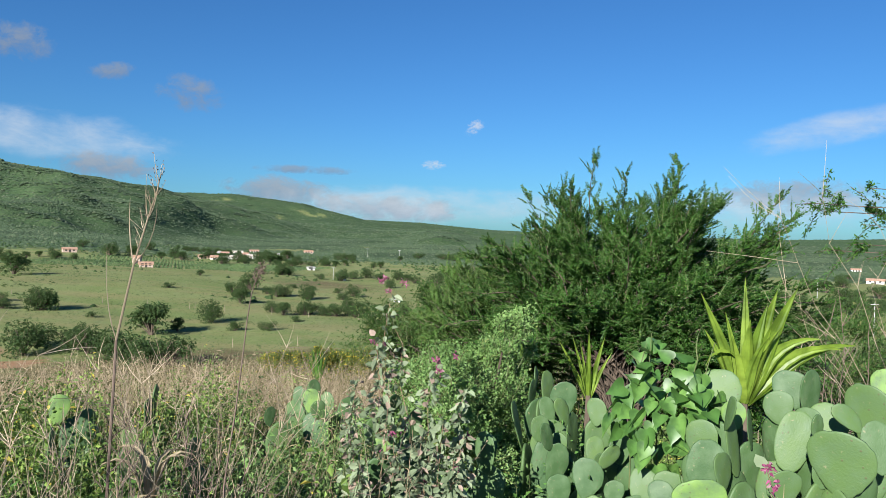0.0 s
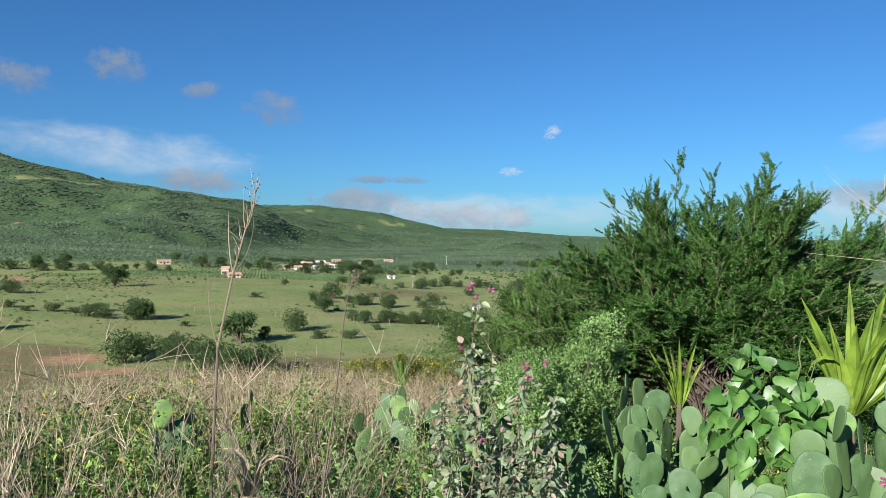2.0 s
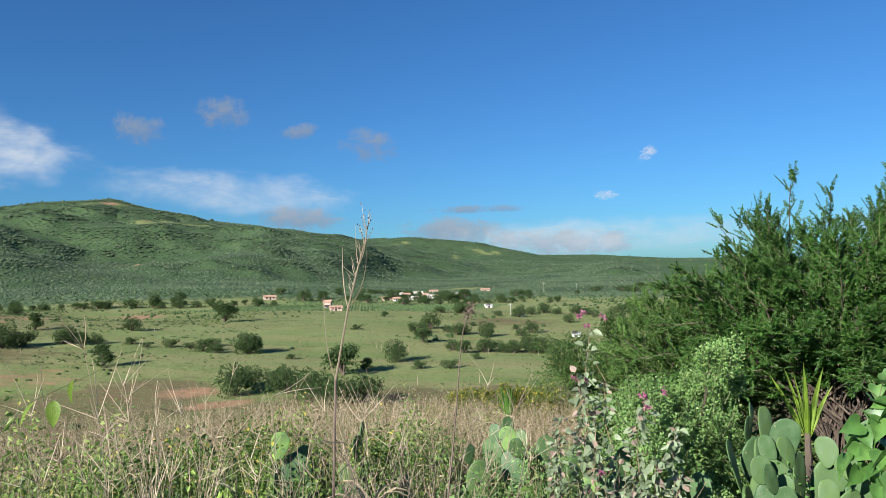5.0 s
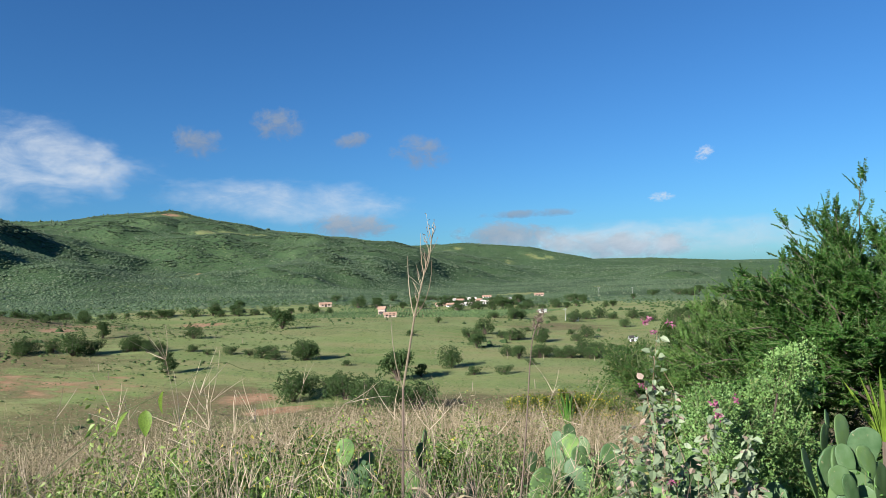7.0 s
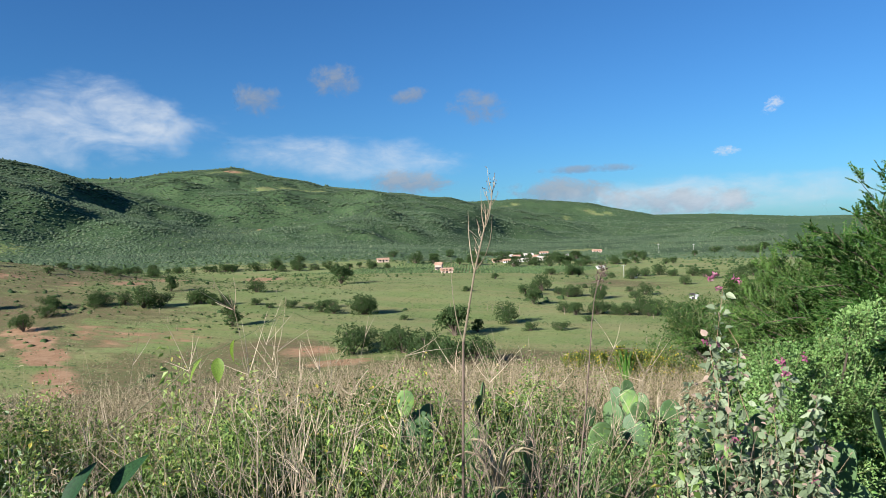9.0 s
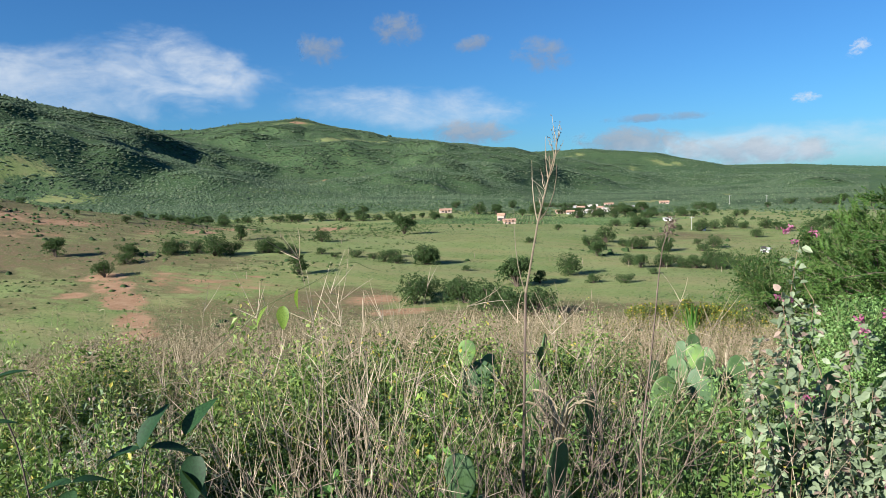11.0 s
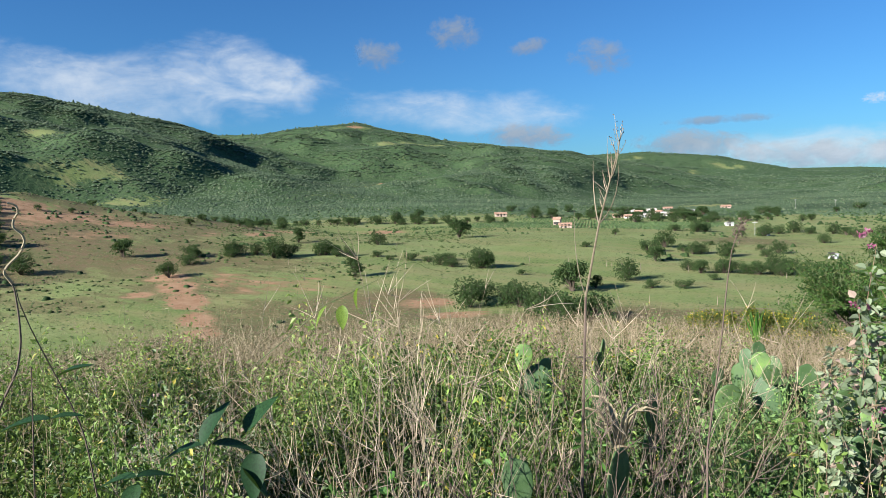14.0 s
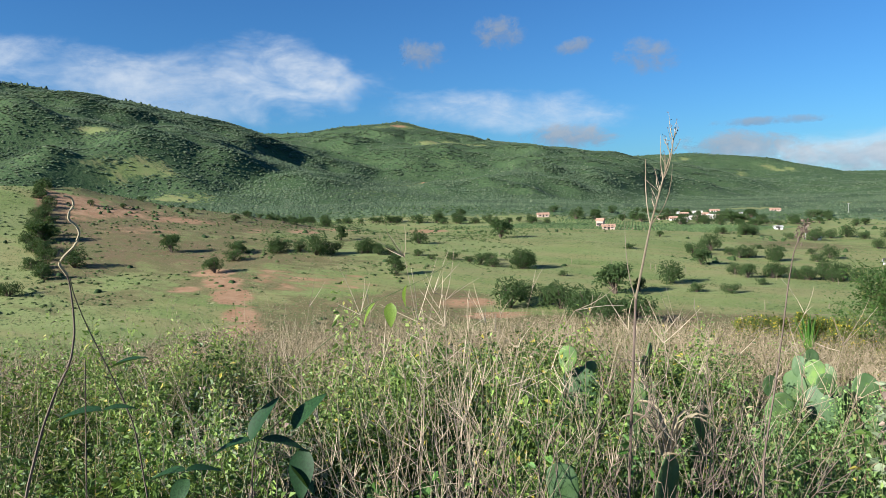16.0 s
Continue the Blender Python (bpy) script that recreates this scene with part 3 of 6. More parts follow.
for k, x, y, h in ((1, -174, 91, 5.0), (0, -212, 102, 7.0), (2, -156, 68, 3.6), (2, -100, 163, 2.4), (1, -86, 156, 4.4), (2, -215, 220, 4.2), (2, -49, 238, 1.7), (2, -42, 235, 1.6), (2, -33, 231, 2.0)):
    valley_tree(k, x, y, h, trng)


def tree_row(x0, y0, x1, y1, n, h0, h1, wide, kinds):
    """Trees along a field's edge or a stream."""
    for i in range(n):
        t = (i + trng.uniform(-0.3, 0.3)) / max(1, n - 1)
        valley_tree(int(trng.choice(kinds)), x0 + (x1 - x0) * t + trng.normal() * wide, y0 + (y1 - y0) * t + trng.normal() * wide, trng.uniform(h0, h1), trng)


tree_row(-160, 128, -128, 152, 11, 2.4, 4.2, 2.5, (0, 2, 1))       # stream bushes below the red hillside
tree_row(-128, 152, -92, 158, 8, 1.6, 3.4, 2.5, (2, 1))
tree_row(-38, 172, -5, 180, 12, 2.2, 4.0, 4, (2, 1, 0))            # thicket at the meadow's end
tree_row(-36, 104, -66, 112, 9, 3.0, 5.0, 3, (2, 1, 3))            # bushes at the foot of the knoll
tree_row(-168, 79, -300, 148, 34, 2.2, 3.8, 1.6, (1, 2))          # hedge up the red hillside
tree_row(-70, 300, -20, 300, 12, 2.6, 5.0, 6, (1, 0, 2))           # trees before the village
tree_row(-165, 375, -60, 420, 12, 3.0, 6.0, 12, (1, 0, 4))
tree_row(-60, 205, -25, 215, 8, 2.0, 4.4, 5, (1, 4, 2))
tree_row(-15, 260, 30, 330, 12, 3.0, 5.5, 9, (1, 0, 2))
tree_row(-178, 345, -302, 258, 36, 2.2, 4.2, 6, (1, 2, 0))          # hedge at the foot of the hills
tree_row(-300, 260, -190, 340, 14, 3.0, 5.5, 14, (1, 2, 4))
tree_row(-270, 140, -200, 230, 16, 1.2, 2.6, 18, (2, 4))
tree_row(-150, 405, -95, 432, 14, 2.6, 4.6, 9, (1, 0, 2))           # trees among the village houses
tree_row(-112, 380, -40, 400, 16, 2.6, 4.4, 9, (1, 0, 2))
tree_row(-180, 420, 20, 520, 26, 3.5, 6.5, 22, (1, 0, 2))
tree_row(-168, 460, -105, 480, 16, 2.5, 4.0, 4, (1, 2, 0))
tree_row(90, 190, 170, 260, 10, 3.0, 6.0, 20, (1, 0, 2))
tree_row(26, 60, 52, 75, 12, 3.0, 5.0, 6, (1, 2, 0))
tree_row(48, 95, 90, 120, 14, 3.0, 5.5, 10, (1, 2, 0))
tree_row(110, 190, 190, 300, 18, 3.0, 6.0, 18, (1, 2, 0))
tree_row(70, 125, 150, 190, 16, 3.0, 6.0, 15, (1, 2, 0))
tree_row(180, 330, 330, 420, 14, 3.0, 6.0, 30, (1, 0, 2))


def valley_scrub():
    """Small bushes and tufts over the pasture."""
    rng = np.random.default_rng(9)
    buf = Buf()
    n = 11000
    az, r = rng.uniform(-4, 70, n), np.sqrt(rng.uniform(95 ** 2, 560 ** 2, n))
    x, y = polar(az, r)
    thick = fbm(x / 28, y / 28, 91) + 0.25 * np.clip((r - 330) / 150, 0, 1)
    keep = rng.uniform(size=n) < np.clip((thick - 0.56) * 5, 0.012, 1) * np.clip((r - 60) / 240, 0.2, 1)
    scatter_clumps(buf, x[keep], y[keep], rng.uniform(0.3, 1.3, keep.sum()) ** 1.6, rng, 0.7)
    tagged(part("valley_scrub", buf, valley_leaf, smooth=True), "scattered low green scrub over the valley pasture", "scrub", kind="stuff")


valley_scrub()


def cactus_field():
    """A planted field of low cactus below the farmhouses."""
    rng = np.random.default_rng(15)
    buf = Buf()
    row, col = np.meshgrid(np.arange(34) * 2.6, np.arange(70) * 1.6)
    x = -190 + col.ravel() + row.ravel() * 0.25 + rng.normal(size=row.size) * 0.25
    y = 292 + row.ravel() + rng.normal(size=row.size) * 0.25
    scatter_clumps(buf, x, y, rng.uniform(0.5, 0.95, len(x)), rng, 0.8)
    tagged(part("cactus_field", buf, field_leaf), "planted field of low grey-green cactus in rows", "cactus field", kind="stuff")


field_leaf = leaf_mat("field_leaf", (0.080, 0.138, 0.048), (0.130, 0.195, 0.066), None, 0, 0.15, 0.6, scale=0.2)
cactus_field()


def pasture_tufts(name, label, mat, seed, n, dry_side):
    """Grass tufts over the valley floor and the red hillside."""
    rng = np.random.default_rng(seed)
    az, r = rng.uniform(-4, 70, n), np.sqrt(rng.uniform(88 ** 2, 340 ** 2, n))
    x, y = polar(az, r)
    soil, dry, scrub = land_cover(x, y)
    want = dry if dry_side else 1 - dry
    keep = (rng.uniform(size=n) < want * (1.2 - soil) * np.clip(fbm(x / 9, y / 9, seed) * 3 - 0.9, 0.05, 1))
    x, y = np.repeat(x[keep], 5), np.repeat(y[keep], 5)
    m = len(x)
    p = np.stack([x + rng.normal(size=m) * 0.2, y + rng.normal(size=m) * 0.2, land(x, y) - 0.03], axis=-1)
    d = rng.normal(size=(m, 3)) * np.array([0.6, 0.6, 0.1]) + np.array([0, 0, 1.0])
    buf = Buf()
    slivers(buf, p, d, rng.uniform(0.10, 0.32, m), rng.uniform(0.03, 0.07, m), rng, 0, 0.05, 0.2)
    tagged(part(name, buf, mat), label, "grass", kind="stuff")


pasture_tufts("pasture_grass", "green grass tufts over the valley pasture", tuft_leaf, 301, 46000, False)
pasture_tufts("pasture_grass", "dry brown grass tufts over the bare hillside", pink_straw, 302, 36000, True)


def pasture_herbs(name, label, mat, seed, n, az0, az1, r0, r1, s0, s1, patch):
    """Low leafy mounds that roughen the pasture."""
    rng = np.random.default_rng(seed)
    az, r = rng.uniform(az0, az1, n), np.sqrt(rng.uniform(r0 ** 2, r1 ** 2, n))
    x, y = polar(az, r)
    soil, dry, scrub = land_cover(x, y)
    keep = rng.uniform(size=n) < np.clip((fbm(x / patch, y / patch, seed) - 0.42) * 6, 0.08, 1) * np.clip(1.1 - soil, 0, 1)
    buf = Buf()
    scatter_clumps(buf, x[keep], y[keep], rng.uniform(s0, s1, keep.sum()), rng, 0.45, 1 if s1 < 0.6 else 2)
    tagged(part(name, buf, mat, smooth=True), label, "grass", kind="stuff")


pasture_herbs("pasture_herbs", "low green herbs in patches over the valley pasture", tuft_leaf, 311, 60000, -3, 70, 92, 340, 0.14, 0.5, 12)
pasture_herbs("pasture_herbs", "low dark green scrub in patches on the valley side", herb_leaf, 312, 9000, 28, 70, 150, 420, 0.3, 1.0, 22)

# ---- village ----


def house(az, r, w, d, h, turn, wall, roof_mat, label, openings=2, roof_h=0.9):
    x, y = polar(az, r)
    z = min(ground_z(x + dx, y + dy) for dx in (-4, 4) for dy in (-4, 4)) - 0.2
    z = max(z, ground_z(x, y) - 0.8)
    root = thing("house", label, "house", Matrix.Translation((x, y, z)) @ pose(0, 0, 0, 0, 0, az + turn), "village houses")
    b = Buf()
    hw, hd = w / 2, d / 2
    t = 0.2
    box(b, -hw, -hd, 0, hw, -hd + t, h)
    box(b, -hw, hd - t, 0, hw, hd, h)
    box(b, -hw, -hd + t, 0, -hw + t, hd - t, h)
    box(b, hw - t, -hd + t, 0, hw, hd - t, h)
    b.add([(-hw, -hd, h), (-hw, hd, h), (-hw, 0, h + roof_h), (-hw + t, -hd, h), (-hw + t, hd, h), (-hw + t, 0, h + roof_h)], [(0, 1, 2), (3, 5, 4)])
    b.add([(hw, -hd, h), (hw, hd, h), (hw, 0, h + roof_h), (hw - t, -hd, h), (hw - t, hd, h), (hw - t, 0, h + roof_h)], [(0, 2, 1), (3, 4, 5)])
    part("wall", b, wall, root)
    rb = Buf()
    e, th = 0.35, 0.12
    for s in (-1, 1):
        y0, y1 = s * (hd + e), 0.0
        zl = h - e * roof_h / hd
        rb.add([(-hw - e, y0, zl), (hw + e, y0, zl), (hw + e, y1, h + roof_h), (-hw - e, y1, h + roof_h),
                (-hw - e, y0, zl + th), (hw + e, y0, zl + th), (hw + e, y1, h + roof_h + th), (-hw - e, y1, h + roof_h + th)],
               [(0, 1, 2, 3), (4, 7, 6, 5), (0, 4, 5, 1), (1, 5, 6, 2), (0, 3, 7, 4)])
    part("roof", rb, roof_mat, root)
    db = Buf()
    box(db, -0.45, -hd - 0.03, 0, 0.45, -hd + 0.02, 2.05)
    part("door", db, dark_opening, root)
    for i in range(openings):
        wb = Buf()
        cx = -hw + w * (0.22 if i == 0 else 0.78 if i == 1 else 0.5 + 0.12 * i)
        box(wb, cx - 0.5, -hd - 0.03, 1.0, cx + 0.5, -hd + 0.02, 2.0)
        part("window", wb, dark_opening, root)
    return root


house(27.3, 418, 6.5, 4.5, 1.9, 8, pink_plaster, roof_tile, "small pinkish farmhouse with a red tiled roof under trees")
house(22.9, 342, 3.2, 3.6, 3.3, -12, pink_plaster, roof_tile, "tall pink-walled house with a red tiled roof")
house(22.3, 318, 5.2, 4, 1.6, 4, pink_plaster, roof_tile, "low pinkish farm building with a red tiled roof")
house(18.2, 434, 6.8, 4, 1.5, 10, pink_plaster, roof_tile, "long low village house with a red tiled roof", 2, 1.1)
for az, r, w, turn, roof in ((17.5, 430, 4.2, -8, roof_tile), (16.8, 422, 3.6, 20, glare_tile), (16.7, 466, 4.4, -15, roof_tile), (15.8, 510, 6.2, 5, glare_tile), (16.1, 438, 4.0, 14, glare_tile), (15.7, 442, 3.4, -20, roof_tile),
                             (14.6, 534, 6.0, 4, roof_tile), (14.8, 450, 5.0, -4, glare_tile), (14.3, 450, 3.0, 12, roof_tile), (17.0, 480, 4.0, 30, glare_tile), (15.2, 478, 3.8, -25, roof_tile)):
    house(az, r, w, 4, 1.7, turn, plaster, roof, "white village house with a tiled roof, sun glare put into its colour" if roof is glare_tile else "white village house with a red tiled roof", 2, 0.9)
house(12.6, 518, 5.8, 4, 1.7, 0, plaster, concrete, "white flat house with a pale roof on the slope", 2, 0.4)
house(10.3, 358, 3.2, 3.4, 1.5, 15, plaster, concrete, "small white house with a pale roof by bushes", 1, 0.5)
house(7.9, 294, 3.2, 3, 1.3, -10, plaster, concrete, "small white shed on the dry meadow", 1, 0.3)
house(10.5, 598, 7, 4, 1.8, 10, pink_plaster, roof_tile, "brick-red farmhouse on the far slope", 2, 1.0)
house(3.5, 214, 2.0, 2.4, 1.1, -10, plaster, concrete, "white hut with a pale roof behind the olive bushes", 1, 0.4)
house(-29.8, 560, 6, 5, 2.0, 8, plaster, roof_tile, "white farmhouse with a red tiled roof beyond the cactus field")
house(-31.0, 434, 8, 5, 2.0, -5, plaster, roof_tile, "long white farmhouse with a red tiled roof")
house(-19.3, 46, 6, 5, 2.7, 10, plaster, roof_tile, "white house with a red roof hidden behind the big bush")


def utility_pole(az, r, h):
    x, y = polar(az, r)
    root = thing("utility_pole", "pale concrete utility pole in the valley", "pole", (x, y, ground_z(x, y) - 0.2), "utility poles")
    b = Buf()
    tubes(b, [[(0, 0, 0), (0, 0, h)]], [[0.11, 0.07]], 6)
    part("shaft", b, concrete, root)
    b = Buf()
    box(b, -0.9, -0.06, h - 0.5, 0.9, 0.06, h - 0.36)
    part("crossarm", b, concrete, root)


for az, r, h in ((8.55, 290, 5.6), (3.4, 520, 7), (5.9, 540, 7), (-27.5, 300, 8), (-31, 190, 8)):
    utility_pole(az, r, h)


def fence_posts():
    for x0, y0, x1, y1, n in ((-150, 178, -60, 172, 9), (-60, 172, -20, 166, 5), (-45, 118, -15, 130, 4), (-150, 150, -110, 118, 5)):
        for i in range(n):
            t = (i + trng.uniform(-0.15, 0.15)) / (n - 1)
            x, y = x0 + (x1 - x0) * t, y0 + (y1 - y0) * t
            h = trng.uniform(1.2, 1.6)
            b = Buf()
            tubes(b, [[(0, 0, -0.2), (trng.normal() * 0.04, 0, h * 0.5), (trng.normal() * 0.06, 0, h)]], [[0.07, 0.06, 0.05]], 5)
            ob = part("fence_post", b, dry_twig)
            ob.location = (x, y, ground_z(x, y))
            tagged(ob, "weathered grey wooden post of a pasture fence", "post", "pasture fence posts")


fence_posts()

# ---- foreground: shrubs and trees ----


def shrub(name, label, x, y, radii, top, rng, leaf_mat_, n_shoot, per, leaf, shoot, n_limb=16, wisp=0.0, lean=(0, 0), group="", low=0.15, fl=0.28, slim=0.36):
    """A many-stemmed shrub: limbs from the ground, leafy shoots in uneven bunches over its outline."""
    z0 = ground_z(x, y)
    h = top - z0
    root = thing(name, label, "shrub" if name != "tree" else "tree", (x, y, z0), group)
    a, b = radii
    ctr = np.array([lean[0] * 0.5, lean[1] * 0.5, h * (low + (1 - low) * 0.5)])
    semi = np.array([a, b, h * (1 - low) * 0.5])
    k = max(10, n_shoot // 34)
    bun = unit(rng.normal(size=(k, 3))) * (rng.uniform(0.1, 1, (k, 1)) ** 0.45)
    bun = ctr + bun * semi * 0.86
    i = rng.integers(0, k, n_shoot)
    o = bun[i] + rng.normal(size=(n_shoot, 3)) * np.array([a * 0.15, a * 0.15, h * 0.05])
    o[:, 2] = np.maximum(o[:, 2], 0.05 * h)
    out = unit((o - ctr) / semi)
    d = unit(out * 0.75 + np.array([lean[0] * 0.3, lean[1] * 0.3, 0.55]) + rng.normal(size=(n_shoot, 3)) * 0.45)
    ln = shoot * rng.uniform(0.5, 1.2, n_shoot)
    if wisp:
        plume = (bun[:, 2] > ctr[2] + semi[2] * 0.15) & (rng.uniform(size=k) < 0.6)
        way = unit(unit((bun - ctr) / semi) * 0.8 + np.array([lean[0] * 0.5 + 0.1, 0, 1.0]) + rng.normal(size=(k, 3)) * 0.3)
        far = wisp * rng.uniform(0.35, 1.15, k) * shoot * 2.2
        hi = plume[i]
        along = rng.uniform(0, 1, hi.sum()) ** 0.8
        d[hi] = unit(way[i[hi]] + rng.normal(size=(hi.sum(), 3)) * (0.55 - 0.3 * along)[:, None])
        o[hi] = bun[i[hi]] + (o[hi] - bun[i[hi]]) * (0.9 - 0.8 * along)[:, None] + way[i[hi]] * (along * far[i[hi]])[:, None]
        ln[hi] *= 1.05 - 0.65 * along
    e = o + d * ln[:, None]
    m = (o + e) / 2 + rng.normal(size=o.shape) * 0.06 * ln[:, None]
    twigs = bezier(o, m, e - np.array([0, 0, 0.12]) * ln[:, None], 5)
    tb, cb = Buf(), Buf()
    tubes(cb, twigs[:, ::2], np.array([0.006, 0.004, 0.0015]) * (0.5 + shoot), 3, 1)
    t = rng.uniform(0.05, 1.0, (n_shoot, per))
    p = (o[:, None] * (1 - t[..., None]) ** 2 + 2 * m[:, None] * (t * (1 - t))[..., None] + (e - np.array([0, 0, 0.12]) * ln[:, None])[:, None] * (t ** 2)[..., None])
    spread = rng.normal(size=p.shape)
    ld = unit(d[:, None] * 0.5 + unit(spread) * 0.9 + np.array([0, 0, 0.15]))
    p = p + spread * leaf * 0.7
    p, ld = p.reshape(-1, 3), ld.reshape(-1, 3)
    sz = leaf * rng.uniform(0.6, 1.3, len(p))
    slivers(cb, p, ld, sz, sz * slim * rng.uniform(0.8, 1.2, len(p)), rng, 0, 0.15, fl)
    j = rng.integers(0, k, n_limb)
    foot = rng.normal(size=(n_limb, 3)) * np.array([0.12, 0.12, 0]) * a
    tip = ctr + (bun[j] - ctr) * 0.8
    limbs = bezier(foot, foot * 1.5 + tip * np.array([0.35, 0.35, 0.6]), tip, 7)
    limbs[:, 1:-1] += rng.normal(size=(n_limb, 5, 3)) * 0.025 * a
    tubes(tb, limbs, np.linspace(1, 0.3, 7) * 0.016 * (0.6 + h * 0.45), 5)
    if n_limb > 12:
        q = limbs[rng.integers(0, n_limb, n_limb * 3), rng.integers(2, 6, n_limb * 3)]
        j2 = rng.integers(0, k, n_limb * 3)
        near = q + (bun[j2] - q) * 0.5
        tubes(tb, bezier(q, (q + near) / 2 + rng.normal(size=q.shape) * 0.06 * a, near, 5), np.array([0.5, 0.42, 0.34, 0.25, 0.15]) * 0.012 * (0.6 + h * 0.4), 4)
    part("trunk", tb, bark, root)
    part("crown", cb, [leaf_mat_, green_stem], root)
    return root


srng = np.random.default_rng(5)


def thorn_tree(label, x, y, top, half_w, half_d, n_bough, n_spray, per, leaf, mat, seed, lean=0.0, plume=0.25, base=0.30):
    """Many boughs fan out from a low fork and end in feathery sprays of paired leaflets; the upper ones stand up as plumes."""
    rng = np.random.default_rng(seed)
    z0 = ground_z(x, y)
    h = top - z0
    root = thing("tree", label, "tree", (x, y, z0))
    tb, cb = Buf(), Buf()
    i = np.arange(n_bough)
    phi = i * 2.39996 + rng.normal(size=n_bough) * 0.25
    rise = np.arcsin(np.clip(((i + 0.5) / n_bough) ** 0.72 + rng.normal(size=n_bough) * 0.05, 0.02, 1))
    way = np.stack([np.cos(rise) * np.cos(phi), np.cos(rise) * np.sin(phi), np.sin(rise)], axis=-1)
    fork = np.stack([rng.normal(size=n_bough) * 0.12 * half_w, rng.normal(size=n_bough) * 0.12 * half_d, np.full(n_bough, base * h) * rng.uniform(0.7, 1.1, n_bough)], axis=-1)
    reach = rng.uniform(0.80, 1.04, n_bough) + plume * rng.uniform(0, 1, n_bough) ** 3 * np.sin(rise)
    tip = fork + way * np.array([half_w, half_d, (1 - base) * h]) * reach[:, None] + np.array([lean, 0, 0]) * np.sin(rise)[:, None]
    mid = fork + (tip - fork) * 0.5 + np.stack([-way[:, 0] * 0.05, -way[:, 1] * 0.05, np.cos(rise) * 0.16 * h], axis=-1)
    bough = bezier(fork, mid, tip, 8)
    bough[:, 1:-1] += rng.normal(size=(n_bough, 6, 3)) * 0.03
    tubes(tb, bough, np.linspace(1, 0.18, 8) * 0.013, 4)
    stem = rng.normal(size=(n_bough, 3)) * np.array([0.10, 0.10, 0])
    tubes(tb, bezier(stem, stem + (fork - stem) * np.array([0.2, 0.2, 0.7]), fork, 4), np.array([0.014, 0.012, 0.010, 0.008]), 5)
    # sprays along the outer part of each bough
    m = n_bough * n_spray
    k = np.repeat(i, n_spray)
    s = rng.uniform(0.22, 1.0, m) ** 0.85
    a, b, c = fork[k], mid[k], tip[k]
    o = a * ((1 - s) ** 2)[:, None] + 2 * b * (s * (1 - s))[:, None] + c * (s ** 2)[:, None]
    tan = unit((b - a) * (1 - s)[:, None] + (c - b) * s[:, None])
    side = rng.normal(size=(m, 3)) * np.array([1, 1, 0.55])
    d = unit(tan * (0.45 + 0.75 * s)[:, None] + unit(side) * 0.95 + np.array([0, 0, 0.28]))
    o = o + rng.normal(size=(m, 3)) * 0.07 * (1.2 - s)[:, None]
    ln = rng.uniform(0.14, 0.34, m) * (1.15 - 0.45 * s)
    e = o + d * ln[:, None]
    tubes(cb, bezier(o, (o + e) / 2 + np.array([0, 0, 0.02]), e, 3), np.array([0.003, 0.002, 0.001]), 3, 1)
    t = np.tile(np.linspace(0.12, 1, per // 2).repeat(2), (m, 1))
    p = o[:, None] + d[:, None] * (ln[:, None] * t)[..., None] + np.array([0, 0, 0.08]) * (t * (1 - t) * ln[:, None])[..., None]
    flat = unit(np.cross(d, unit(np.array([0, 0, 1.0]) + rng.normal(size=(m, 3)) * 0.45)) + 1e-6)
    hand = np.tile(np.array([1.0, -1.0]), per // 2)[None, :, None]
    ld = flat[:, None] * hand + d[:, None] * 0.75 + rng.normal(size=p.shape) * 0.22
    size = leaf * rng.uniform(0.7, 1.25, p.shape[:2]) * (1.15 - 0.5 * t)
    slivers(cb, p.reshape(-1, 3), ld.reshape(-1, 3), size.ravel(), size.ravel() * 0.46, rng, 0, 0.12, 0.35)
    part("trunk", tb, bark, root)
    part("crown", cb, [mat, green_stem], root)
    return root


thorn_tree("big dark green feathery-leaved thorn tree behind the cactus patch", 2.08, 8.0, 2.30, 2.0, 1.3, 215, 48, 32, 0.036, bush_leaf, 33, 0.15, 0.14)
thorn_tree("lower green feathery thorn tree beside the big one", 0.85, 9.4, 1.50, 1.45, 0.9, 100, 40, 28, 0.038, side_bush_leaf, 31, -0.1, 0.12, 0.2)
shrub("shrub", "lower dark green side bush of feathery leaves", 3.2, 8.6, (0.95, 0.8), 1.25, srng, bush_leaf, 800, 66, 0.045, 0.34, 14, 0.6, low=0.05, slim=0.42)
shrub("shrub", "olive green airy bush at the slope's edge", -0.55, 13.2, (1.2, 0.9), 0.15, srng, pale_bush_leaf, 560, 40, 0.055, 0.45, 12, 0.5, low=0.05, slim=0.42)
shrub("shrub", "olive green low bush below the slope's edge", 0.2, 14.4, (1.3, 0.9), 0.35, srng, pale_bush_leaf, 560, 40, 0.055, 0.45, 12, 0.5, low=0.05, slim=0.42)
shrub("shrub", "light green fine-leaved bush behind the flowering plant", 0.22, 4.6, (0.56, 0.36), 1.12, srng, fine_leaf, 760, 60, 0.021, 0.2, 14, 0.2, low=0.1, fl=0.45, slim=0.6)
shrub("shrub", "light green fine-leaved bush with small yellow flowers", 0.02, 4.0, (0.46, 0.30), 0.96, srng, fine_leaf, 520, 56, 0.020, 0.18, 12, 0.15, low=0.05, fl=0.45, slim=0.6)
